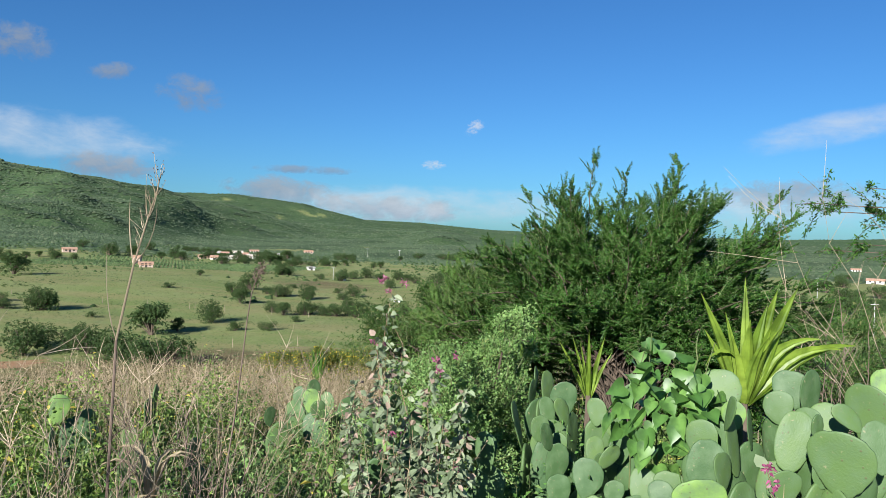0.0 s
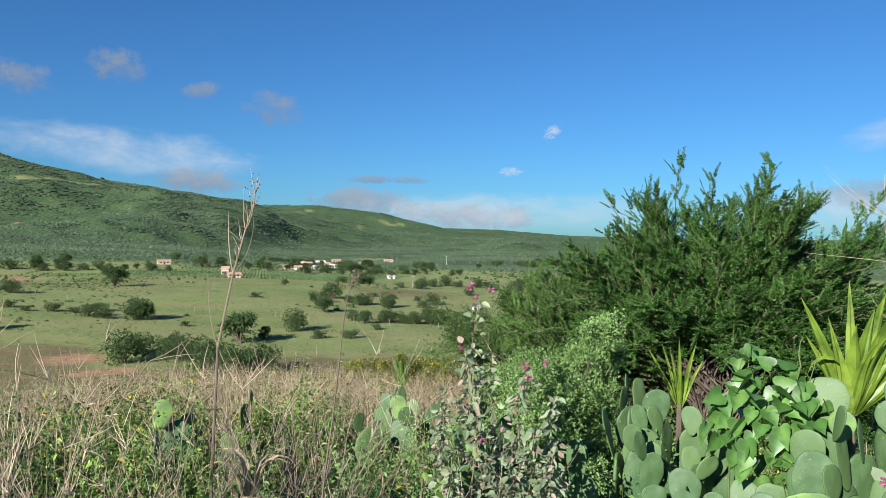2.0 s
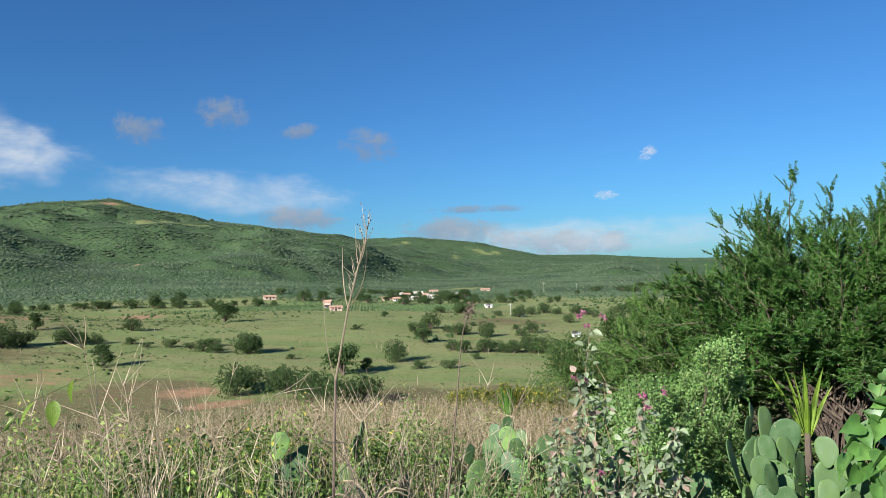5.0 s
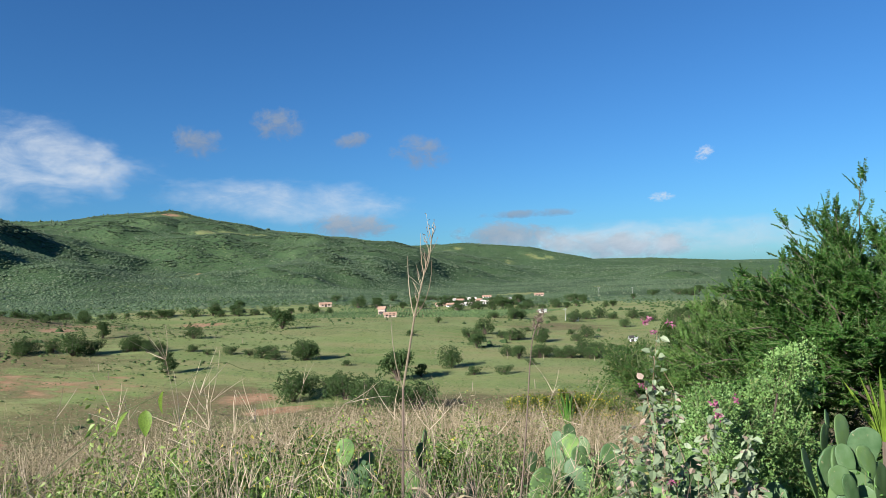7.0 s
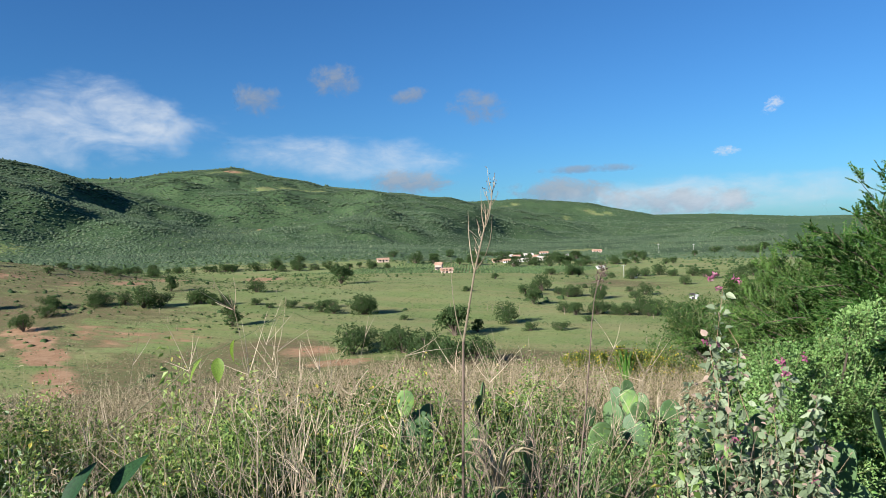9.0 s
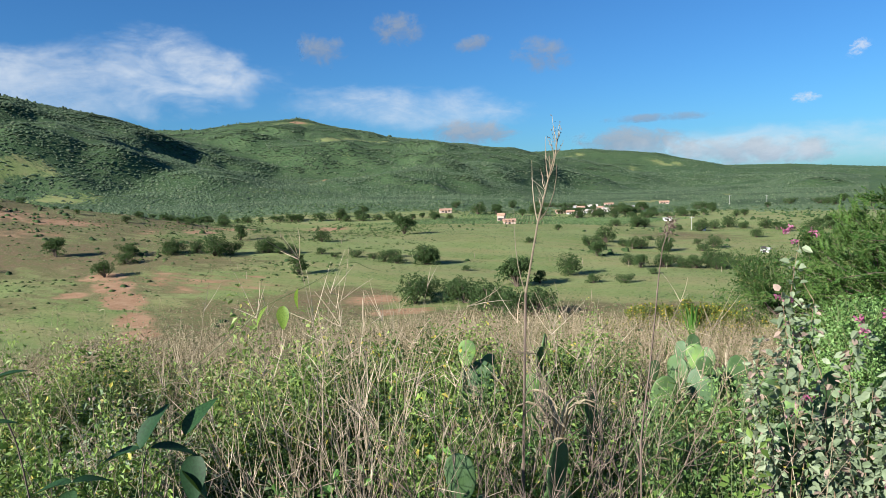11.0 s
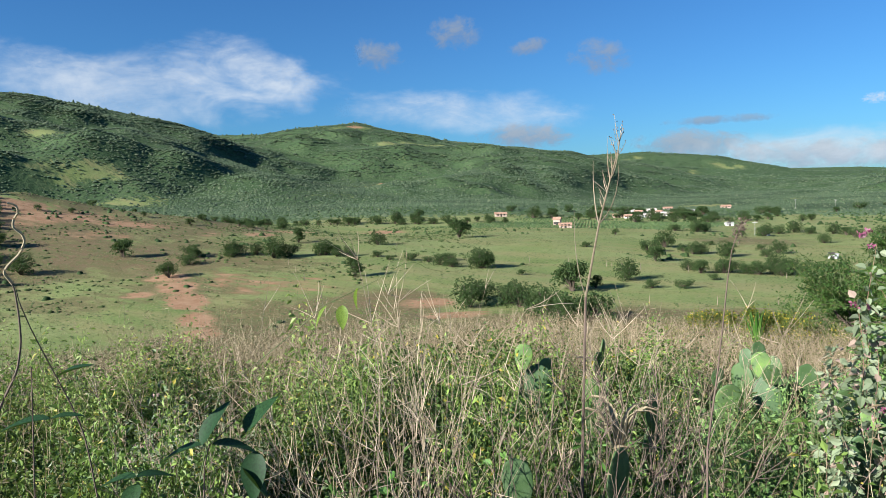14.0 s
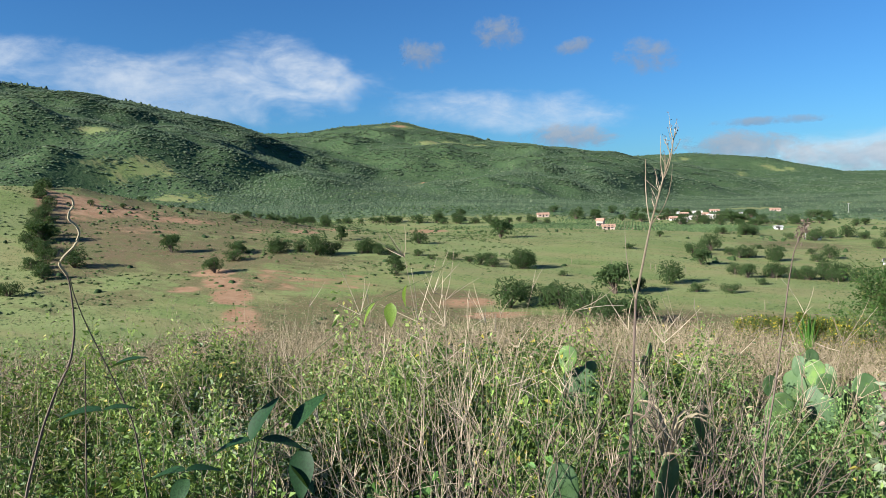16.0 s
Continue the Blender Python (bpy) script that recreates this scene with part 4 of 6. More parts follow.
for x, y, a, top in ((-2.2, 11.9, 0.7, -0.38), (-3.0, 11.8, 0.6, -0.46), (-1.5, 12.2, 0.7, -0.34)):
    shrub("shrub", "yellow-flowering low shrub at the slope's edge", x, y, (a, 0.5), top, srng, yellow_leaf, 160, 34, 0.04, 0.25, 10, 0.2, low=0.0, group="yellow shrubs", slim=0.6)

# shrubs that close the field on the far side of the cactus patch
for x, y, a, top in ((3.9, 9.5, 1.0, 0.75), (5.3, 10.0, 1.3, 0.95), (4.6, 13, 1.6, 0.2), (6.5, 13, 1.6, 0.3), (3.4, 14, 1.8, 0.1)):
    shrub("shrub", "grey-green scrub bush behind the cactus patch", x, y, (a, 0.8), top, srng, pale_bush_leaf, 240, 34, 0.06, 0.45, 12, 0.4, low=0.0, group="scrub bushes")


def branching(buf, base, ends, rng, r0, mat=0, twigs=6, side=0.3, k=7, kink=0.03):
    """Bare stems from base to ends, each with a few side twigs."""
    ends = np.asarray(ends, dtype=float)
    n = len(ends)
    b0 = np.broadcast_to(np.asarray(base, dtype=float), ends.shape) + rng.normal(size=ends.shape) * np.array([0.02, 0.02, 0])
    mid = b0 * 0.45 + ends * 0.55 + rng.normal(size=ends.shape) * 0.06 * np.linalg.norm(ends - b0, axis=1)[:, None]
    pth = bezier(b0, mid, ends, k)
    pth[:, 1:-1] += rng.normal(size=(n, k - 2, 3)) * kink * np.linalg.norm(ends - b0, axis=1)[:, None, None] * 0.4
    tubes(buf, pth, np.linspace(1, 0.3, k) * r0, 4, mat)
    if twigs:
        q = rng.integers(0, n, n * twigs)
        s = rng.integers(2, k, n * twigs)
        o = pth[q, s]
        d = unit(pth[q, s] - pth[q, s - 1])
        d = unit(d + rng.normal(size=d.shape) * 0.55)
        ln = np.linalg.norm(ends - b0, axis=1)[q] * side * rng.uniform(0.3, 1.0, n * twigs)
        e = o + d * ln[:, None]
        tubes(buf, bezier(o, (o + e) / 2 + rng.normal(size=o.shape) * 0.06 * ln[:, None], e, 4), np.array([0.5, 0.42, 0.32, 0.18]) * r0, 3, mat)
    return pth


# ---- tall dry stalk ----


def tall_stalk():
    x, y = -1.10, 2.34
    z0 = ground_z(x, y)
    root = thing("dry_stalk", "tall thin dry weed stalk with a forked feathery top", "weed stalk", (x, y, z0))
    b = Buf()
    pts = np.array([(0, 0, 0), (0.01, 0.01, 0.45), (0.02, 0.02, 0.86), (0.035, 0.03, 1.30), (0.08, 0.05, 1.55), (0.115, 0.07, 1.70), (0.14, 0.08, 1.79), (0.15, 0.09, 1.86)])
    rad = np.array([[0.0065, 0.006, 0.005, 0.0042, 0.0034, 0.0026, 0.002, 0.0012]])
    tubes(b, pts[None, :4], rad[:, :4] * 1.02, 6, 1)
    tubes(b, pts[None, 3:], rad[:, 3:], 6, 0)
    for s, dx, dz, w in ((3, -0.04, 0.30, 0.0018), (4, -0.02, 0.22, 0.002), (4, 0.07, 0.20, 0.002), (5, 0.03, 0.14, 0.0016), (2, 0.13, 0.30, 0.0022), (5, -0.01, 0.15, 0.0015)):
        o = pts[s]
        e = o + np.array([dx, 0.01, dz])
        tubes(b, bezier(o[None], (o + np.array([dx * 1.05, 0.0, dz * 0.35]))[None], e[None], 6), np.array([[1, 0.95, 0.85, 0.7, 0.5, 0.3]]) * w, 4, 1 if s == 2 else 0)
    rng = np.random.default_rng(17)
    s = rng.uniform(4.3, 6.95, 26)
    o = np.stack([np.interp(s, np.arange(8), pts[:, i]) for i in range(3)], axis=-1)
    e = o + (rng.normal(size=(26, 3)) * np.array([0.018, 0.018, 0.01]) + np.array([0.004, 0, 0.055])) * rng.uniform(0.5, 1.2, (26, 1))
    tubes(b, bezier(o, (o + e) / 2 + rng.normal(size=(26, 3)) * 0.005, e, 4), np.array([0.0011, 0.0010, 0.0009, 0.0006]), 3, 0)
    q = np.concatenate([e, (o + e) / 2, (o + 3 * e) / 4])
    slivers(b, q, rng.normal(size=q.shape) * 0.6 + np.array([0, 0, 1.0]), 0.011, 0.004, rng, 1)
    part("stem", b, [dry_twig, dark_twig], root)


tall_stalk()


def seed_stalk():
    """A slender dark stalk that ends in a nodding dry seed head."""
    pts = np.array(((-0.569, 1.917, 0.897), (-0.557, 1.921, 1.003), (-0.545, 1.924, 1.093), (-0.529, 1.929, 1.245), (-0.519, 1.932, 1.351), (-0.509, 1.934, 1.426), (-0.496, 1.938, 1.472), (-0.480, 1.941, 1.500)))
    x, y = pts[0][0], pts[0][1]
    z0 = ground_z(x, y)
    root = thing("dry_stalk", "slender dark weed stalk with a dry seed head", "weed stalk", (x, y, z0))
    b, hb = Buf(), Buf()
    p = np.concatenate([[[0, 0, 0]], pts - np.array([x, y, z0])])
    t = np.linspace(0, len(p) - 1, 30)
    q = np.stack([np.interp(t, np.arange(len(p)), p[:, i]) for i in range(3)], axis=-1)
    tubes(b, q[None], np.linspace(1, 0.3, 30)[None] * 0.0032, 5)
    part("stem", b, dark_twig, root)
    rng = np.random.default_rng(19)
    i = rng.integers(25, 30, 120)
    o = q[i] + rng.normal(size=(120, 3)) * 0.006
    slivers(hb, o, rng.normal(size=(120, 3)) + np.array([0.2, 0, 0.8]), rng.uniform(0.006, 0.014, 120), 0.004, rng)
    part("seed_head", hb, [dark_twig], root)


seed_stalk()


# ---- cactus ----


def pad_mesh(name, seed, skin):
    """A flat egg-shaped cactus joint of unit width and height, foot at the origin, with a knobbed rim."""
    rng = np.random.default_rng(seed)
    n, rings = 38, (1.0, 0.94, 0.72, 0.4)
    th = np.arange(n) / n * 2 * np.pi
    wob = 1 + 0.035 * np.sin(th * 3 + seed) + 0.030 * (np.abs(np.sin(th * 5.5 + seed)) - 0.64) * (np.cos(th) > -0.6) + rng.normal(size=n) * 0.008
    ox = np.sign(np.sin(th)) * np.abs(np.sin(th)) ** 0.95 * 0.5 * wob * (0.84 + 0.19 * np.cos(th - 0.25) + 0.06 * np.sin(2 * th + seed))
    oz = 0.5 + 0.5 * np.cos(th) * wob
    v, f = [], []
    for side in (-1, 1):
        for q, s in enumerate(rings):
            bulge = (0.035, 0.058, 0.075, 0.085)[q]
            v += [(ox[i] * s, side * bulge + 0.09 * math.sin(4 * ox[i] + seed) * (oz[i] * s), 0.5 + (oz[i] - 0.5) * s) for i in range(n)]
        v.append((0, side * 0.088, 0.5))
    m = n * len(rings) + 1
    for s in (0, 1):
        o = s * m
        for q in range(len(rings) - 1):
            for i in range(n):
                a, b = o + q * n + i, o + q * n + (i + 1) % n
                f.append((a, b, b + n, a + n) if s else (b, a, a + n, b + n))
        for i in range(n):
            a, b = o + (len(rings) - 1) * n + i, o + (len(rings) - 1) * n + (i + 1) % n
            f.append((a, b, o + m - 1, o + m - 1) if s else (b, a, o + m - 1, o + m - 1))
    for i in range(n):
        f.append((i, (i + 1) % n, m + (i + 1) % n, m + i))
    buf = Buf()
    quads = [q for q in f if q[2] != q[3]]
    tris = [q[:3] for q in f if q[2] == q[3]]
    buf.add(v, quads)
    buf.f.append((np.array(tris, dtype=np.int32), 0))
    return buf.mesh(name, [skin], True)


pad_shapes = [pad_mesh("pad", s, pad_skin) for s in (1, 2, 3, 4, 6, 7)]
young_shape = pad_mesh("young_pad", 5, young_pad_skin)
crng = np.random.default_rng(12)


def cactus(label, joints, group="cactus clumps", young=()):
    """A clump: upper joints as given (x, y, z of foot, width, height, turn, lean), on older joints down to the ground."""
    cx, cy = np.mean([j[0] for j in joints]), np.mean([j[1] for j in joints])
    z0 = ground_z(cx, cy)
    root = thing("cactus", label, "cactus", (cx, cy, z0), group)
    for n, (x, y, z, w, h, turn, lean) in enumerate(joints):
        yaw = math.degrees(math.atan2(-x, y)) + turn
        shape = young_shape if n in young else pad_shapes[int(crng.integers(6))]
        ob = part("pad", shape, None, root)
        ob.matrix_basis = Matrix.Translation((x - cx, y - cy, z - z0 - 0.01)) @ pose(0, 0, 0, crng.uniform(-16, 8), -lean + crng.uniform(-5, 5), yaw + crng.uniform(-10, 10)) @ Matrix.Diagonal((w * 0.86, w * 0.38, h * 0.96, 1))
        if len(joints) > 3 and crng.uniform() < 0.22:
            side, size = crng.choice((-1, 1)), crng.uniform(0.5, 0.72)
            at_rim = ob.matrix_basis @ Vector((0.33 * side, 0, 0.80))
            bud = part("pad", pad_shapes[int(crng.integers(6))], None, root)
            bud.matrix_basis = Matrix.Translation(at_rim) @ pose(0, 0, 0, crng.uniform(-20, 10), -lean + side * crng.uniform(20, 45), yaw + crng.uniform(-40, 40)) @ Matrix.Diagonal((w * size * 0.85, w * 0.4, h * size, 1))
        foot = np.array([x, y, z])
        while foot[2] > ground_z(foot[0], foot[1]) + 0.02:
            hh = crng.uniform(0.22, 0.3)
            nx, ny = foot[0] + crng.normal() * 0.03, foot[1] + abs(crng.normal()) * 0.03
            low = foot[2] - hh * 0.93
            ob = part("pad", pad_shapes[int(crng.integers(6))], None, root)
            ob.matrix_basis = Matrix.Translation((nx - cx, ny - cy, low - z0)) @ pose(0, 0, 0, crng.uniform(-8, 8), crng.uniform(-12, 12), yaw + crng.uniform(-35, 35)) @ Matrix.Diagonal((hh * 0.68, hh * 0.5, hh, 1))
            foot = np.array([nx, ny, low])
    return root


PEAR = "grey-green prickly pear clump with broad flat pads"
cactus(PEAR, ((1.40, 2.46, 0.74, 0.27, 0.25, 0, 4), (1.34, 2.51, 0.75, 0.14, 0.21, 30, -8), (1.59, 2.67, 0.88, 0.22, 0.23, -10, 0), (1.53, 2.47, 0.82, 0.14, 0.19, 25, 5), (1.72, 2.78, 1.00, 0.13, 0.14, 0, 0)), young=(4,))
cactus(PEAR, ((1.29, 2.66, 0.76, 0.19, 0.24, 8, -14), (1.46, 2.69, 0.86, 0.18, 0.16, 0, 4), (1.39, 2.69, 0.85, 0.15, 0.15, -15, 10), (1.17, 2.44, 0.71, 0.15, 0.14, 10, 0)))
cactus(PEAR, ((1.42, 2.92, 0.93, 0.20, 0.17, 0, -6), (1.48, 2.86, 0.91, 0.15, 0.21, 40, 6), (1.35, 2.84, 0.89, 0.15, 0.14, -12, 10), (1.21, 2.77, 0.81, 0.09, 0.16, 65, -5)))
cactus(PEAR, ((0.97, 2.67, 0.68, 0.19, 0.20, 5, -8), (1.04, 2.79, 0.76, 0.18, 0.16, -15, 8), (1.13, 2.70, 0.72, 0.14, 0.25, 68, 4), (1.04, 2.60, 0.70, 0.14, 0.15, 66, 0), (0.93, 2.90, 0.52, 0.20, 0.16, 10, -10)))
cactus(PEAR, ((1.20, 3.01, 0.90, 0.24, 0.18, 10, 20), (1.18, 2.87, 0.85, 0.12, 0.13, 0, 0)), young=(1,))
cactus(PEAR, ((0.60, 3.49, 0.73, 0.17, 0.19, 0, -4), (0.54, 3.44, 0.71, 0.11, 0.14, 15, 12), (0.53, 3.58, 0.78, 0.13, 0.17, 60, -18), (0.46, 3.56, 0.78, 0.12, 0.13, 60, 5), (0.75, 3.40, 0.72, 0.12, 0.14, -10, 8)))
cactus(PEAR, ((0.48, 3.35, 0.65, 0.13, 0.13, 5, 10), (0.54, 3.26, 0.61, 0.12, 0.12, -10, -5), (0.61, 3.28, 0.58, 0.16, 0.24, 66, 0), (0.50, 3.16, 0.52, 0.14, 0.20, 10, -12), (0.40, 3.38, 0.60, 0.14, 0.25, 78, 3)))
cactus(PEAR, ((0.70, 3.19, 0.60, 0.12, 0.13, 8, 0), (0.63, 3.05, 0.50, 0.17, 0.18, 0, -10), (0.71, 3.10, 0.56, 0.11, 0.13, 40, 12), (0.52, 3.00, 0.49, 0.15, 0.13, 10, 5), (0.73, 2.95, 0.51, 0.11, 0.11, -15, 0)))
cactus(PEAR, ((0.81, 3.30, 0.67, 0.15, 0.15, 0, 5), (0.80, 3.18, 0.61, 0.13, 0.15, -20, -8), (0.83, 2.96, 0.52, 0.19, 0.15, 5, -20), (0.91, 2.86, 0.51, 0.15, 0.14, 0, 8), (0.21, 3.24, 0.53, 0.12, 0.19, 10, -6)))
cactus("bright young prickly pear pad on an older clump", ((0.87, 2.34, 0.68, 0.22, 0.16, 0, 10),), young=(0,))
cactus("shaded prickly pear clump beside the flowering plant", ((0.21, 3.09, 0.58, 0.15, 0.19, -30, 0), (-0.19, 2.94, 0.68, 0.12, 0.12, 0, 20), (-0.11, 3.20, 0.70, 0.11, 0.14, 40, 0), (-0.26, 3.89, 0.58, 0.19, 0.16, 60, 0)), young=(1,))
cactus("small prickly pear clump among green weeds", ((-1.03, 5.91, 0.15, 0.18, 0.24, 20, 0), (-0.91, 5.93, 0.10, 0.15, 0.19, -20, 10), (-0.95, 5.32, 0.15, 0.18, 0.17, 10, 0)))
cactus("small prickly pear clump among green weeds", ((-0.85, 4.77, 0.40, 0.14, 0.17, 0, 0), (-0.74, 4.58, 0.41, 0.15, 0.13, 10, 20), (-0.97, 4.95, 0.40, 0.12, 0.14, -10, 0)), young=(0,))
cactus("prickly pear clump beside the flowering plant", ((-0.54, 4.40, 0.34, 0.20, 0.26, 20, 0), (-0.62, 4.29, 0.32, 0.21, 0.21, 60, 0), (-1.03, 4.38, 0.41, 0.10, 0.13, 20, 0)))
cactus("prickly pear half buried in dry weeds", ((-1.97, 3.71, 0.57, 0.13, 0.17, 0, -8), (-1.87, 3.86, 0.49, 0.18, 0.14, 60, 0), (-1.85, 3.43, 0.47, 0.18, 0.17, 70, 0), (-1.71, 4.25, 0.43, 0.22, 0.17, 70, 0)), young=(0,))
cactus("prickly pear half buried in dry weeds", ((-1.29, 3.02, 0.66, 0.09, 0.11, 10, 0), (-1.04, 3.10, 0.54, 0.16, 0.17, 60, 5)), young=(0,))
cactus("prickly pear half buried in dry weeds", ((-1.20, 2.08, 0.56, 0.15, 0.17, 10, 0), (-0.92, 2.20, 0.56, 0.14, 0.21, 40, -15)))


# ---- sword-leaved plants ----


def sword_plant(label, x, y, z, blades, mat, group="", core_r=0.028):
    """A rosette of long pleated blades: (bearing, lean, length, width, bend) each, from a common heart."""
    z0 = ground_z(x, y)
    root = thing("sword_plant", label, "agave", (x, y, z0), group)
    core = Buf()
    tubes(core, [[(0, 0, -0.03), (0, 0, (z - z0) * 0.6), (0, 0, z - z0 + 0.04)]], [[core_r, core_r, core_r * 0.7]], 7)
    part("heart", core, bark, root)
    for az, lean, ln, wd, bend, *more in blades:
        b = Buf()
        twist = radians(more[0] if more else 0)
        k = 9
        t = np.linspace(0, 1, k)
        ang = radians(lean) + radians(bend) * np.maximum(t - 0.45, 0) * 1.8
        step = ln / (k - 1)
        rr = np.concatenate([[0], np.cumsum(np.sin(ang[1:]) * step)])
        zz = np.concatenate([[0], np.cumsum(np.cos(ang[1:]) * step)])
        half = wd * 0.37 * np.where(t < 0.25, 0.75 + t, np.maximum(1 - (np.maximum(t - 0.25, 0) / 0.75) ** 1.7, 0.02))
        c, s = math.cos(radians(az)), math.sin(radians(az))
        v = []
        for i in range(k):
            for u, dep in ((-1, 0.0), (-0.62, 0.42), (-0.2, 0.36), (0.2, 0.78), (0.62, 0.42), (1, 0.0)):
                off, flat = dep * math.cos(twist) - u * math.sin(twist), u * math.cos(twist) + dep * math.sin(twist)
                lx, ly, lz = rr[i] + off * half[i] * math.cos(ang[i]), flat * half[i], zz[i] - off * half[i] * math.sin(ang[i])
                v.append((lx * c - ly * s, lx * s + ly * c, lz + z - z0))
        f = [(i * 6 + j, i * 6 + j + 1, (i + 1) * 6 + j + 1, (i + 1) * 6 + j) for i in range(k - 1) for j in range(5)]
        b.add(v, f)
        me = b.mesh("blade", [mat], False)
        part("blade", me, None, root)
    return root


sword_plant("large yellow-green sword-leaved plant with bent blades", 1.72, 4.05, 0.70,
            ((100, 2, 0.70, 0.12, 2, 10), (5, 14, 0.66, 0.13, 4, 60), (-8, 20, 0.70, 0.13, 6, 70), (2, 9, 0.56, 0.12, 8, 50), (175, 22, 0.66, 0.11, 3, -70), (178, 13, 0.52, 0.10, 2, -60), (170, 29, 0.46, 0.09, 2, -65),
             (-12, 26, 0.58, 0.12, 60, 55), (-100, 5, 0.48, 0.12, 12, 0), (185, 6, 0.50, 0.06, 150, -40), (-8, 40, 0.64, 0.12, 55, 60), (-3, 47, 0.72, 0.12, 42, 55), (-80, 18, 0.46, 0.11, 30, 0), (-140, 16, 0.42, 0.11, 20, -30), (-45, 16, 0.50, 0.12, 22, 30)), blade_leaf)
sword_plant("small yellow-green sword-leaved plant in the weeds", 0.59, 5.2, 0.44, ((90, 3, 0.40, 0.08, 3), (185, 14, 0.36, 0.07, 6, -60), (5, 10, 0.34, 0.07, 8, 60), (270, 6, 0.3, 0.07, 10), (175, 7, 0.38, 0.06, 3, -50), (195, 24, 0.30, 0.05, 6, -60)), blade_leaf)
sword_plant("thin yellow-green sword-leaved plant in the weeds", 1.12, 5.4, 0.38, ((90, 3, 0.52, 0.06, 3), (178, 26, 0.50, 0.06, 4, -60), (5, 12, 0.50, 0.06, 5, 60), (182, 14, 0.50, 0.06, 4, -55), (0, 22, 0.40, 0.05, 8, 60), (265, 8, 0.38, 0.05, 10), (170, 8, 0.46, 0.05, 4, -40)), blade_leaf)
sword_plant("dark green upright sword-leaved plant among weeds", -1.33, 7.9, -0.1, tuple((a, ln, 0.42, 0.05, 6) for a, ln in ((0, 4), (40, 10), (90, 8), (140, 14), (180, 10), (220, 8), (270, 6), (310, 12), (200, 18), (350, 16))), dark_blade_leaf)


sword_plant("withered pale curling blades of a dry plant", -1.0, 2.5, 0.62, ((200, 18, 0.36, 0.035, 170), (60, 12, 0.34, 0.03, 160), (10, 10, 0.32, 0.03, 140), (120, 20, 0.3, 0.03, 150), (160, 8, 0.38, 0.04, 165), (30, 16, 0.36, 0.04, 170)), straw, core_r=0.012)


# ---- broad-leaved climber ----


def heart_leaf(name, mat):
    """A pointed heart-shaped leaf of unit length along +x, folded and drooping."""
    half = ((0.0, 0.0), (-0.10, 0.20), (-0.06, 0.38), (0.10, 0.46), (0.34, 0.40), (0.60, 0.24), (0.82, 0.09), (1.0, 0.0))
    mid = (0.0, 0.04, 0.08, 0.18, 0.36, 0.60, 0.82, 1.0)
    v, f = [], []
    for i, (x, w) in enumerate(half):
        dz = -0.16 * x * x
        v += [(mid[i], 0, -0.16 * mid[i] ** 2), (x, w, dz + 0.28 * w), (x, -w, dz + 0.28 * w)]
    for i in range(len(half) - 1):
        a, b = i * 3, i * 3 + 3
        f += [(a, b, b + 1, a + 1), (a, a + 2, b + 2, b)]
    buf = Buf()
    buf.add(v, f)
    return buf.mesh(name, [mat], True)


heart = heart_leaf("leaf", vine_leaf)


def climber():
    x, y = 1.0, 3.05
    z0 = ground_z(x, y)
    root = thing("climber", "broad heart-leaved green climber over the cactus", "climbing plant", (x, y, z0))
    rng = np.random.default_rng(44)
    sb = Buf()
    ends = np.array([(-0.10, 0.02, 1.2), (-0.16, -0.02, 1.04), (0.08, -0.03, 1.1), (0.14, -0.06, 1.18), (-0.05, -0.08, 0.98), (0.02, -0.05, 0.9), (0.2, 0.0, 1.06)]) - np.array([0, 0, z0])
    pth = branching(sb, (0, 0, 0), ends, rng, 0.006, 0, 2, 0.15)
    part("stem", sb, green_stem, root)
    ctr, semi = np.array([-0.03, 0.0, 0.84 - z0]), np.array([0.24, 0.18, 0.26])
    for i in range(125):
        if i < 24:
            p = np.array([-0.14, 0.0, 1.04 - z0]) + rng.normal(size=3) * np.array([0.045, 0.04, 0.085])
            out = unit(rng.normal(size=3) * np.array([1, 0.6, 0.2]) + np.array([0, -0.8, 0.3]))
        else:
            out = unit(rng.normal(size=3) + np.array([0, -0.7, 0.35]))
            p = ctr + out * semi * rng.uniform(0.7, 1.05)
        ln = rng.uniform(0.055, 0.105) * (0.8 if i < 24 else 1.0)
        nor = unit(out * 0.6 + np.array([-0.1, -0.45, 0.55]) + rng.normal(size=3) * 0.6)
        tip = out * 0.5 + np.array([0, -0.1, -0.75]) + rng.normal(size=3) * 0.38
        tip = unit(tip - nor * (tip @ nor))
        ob = part("leaf", heart, None, root)
        turn = Matrix((tip, np.cross(nor, tip), nor)).transposed().to_4x4()
        ob.matrix_basis = Matrix.Translation(p) @ turn @ Matrix.Diagonal((ln, ln, ln * 0.8, 1))
    return root


climber()


# ---- grey-leaved flowering plant ----


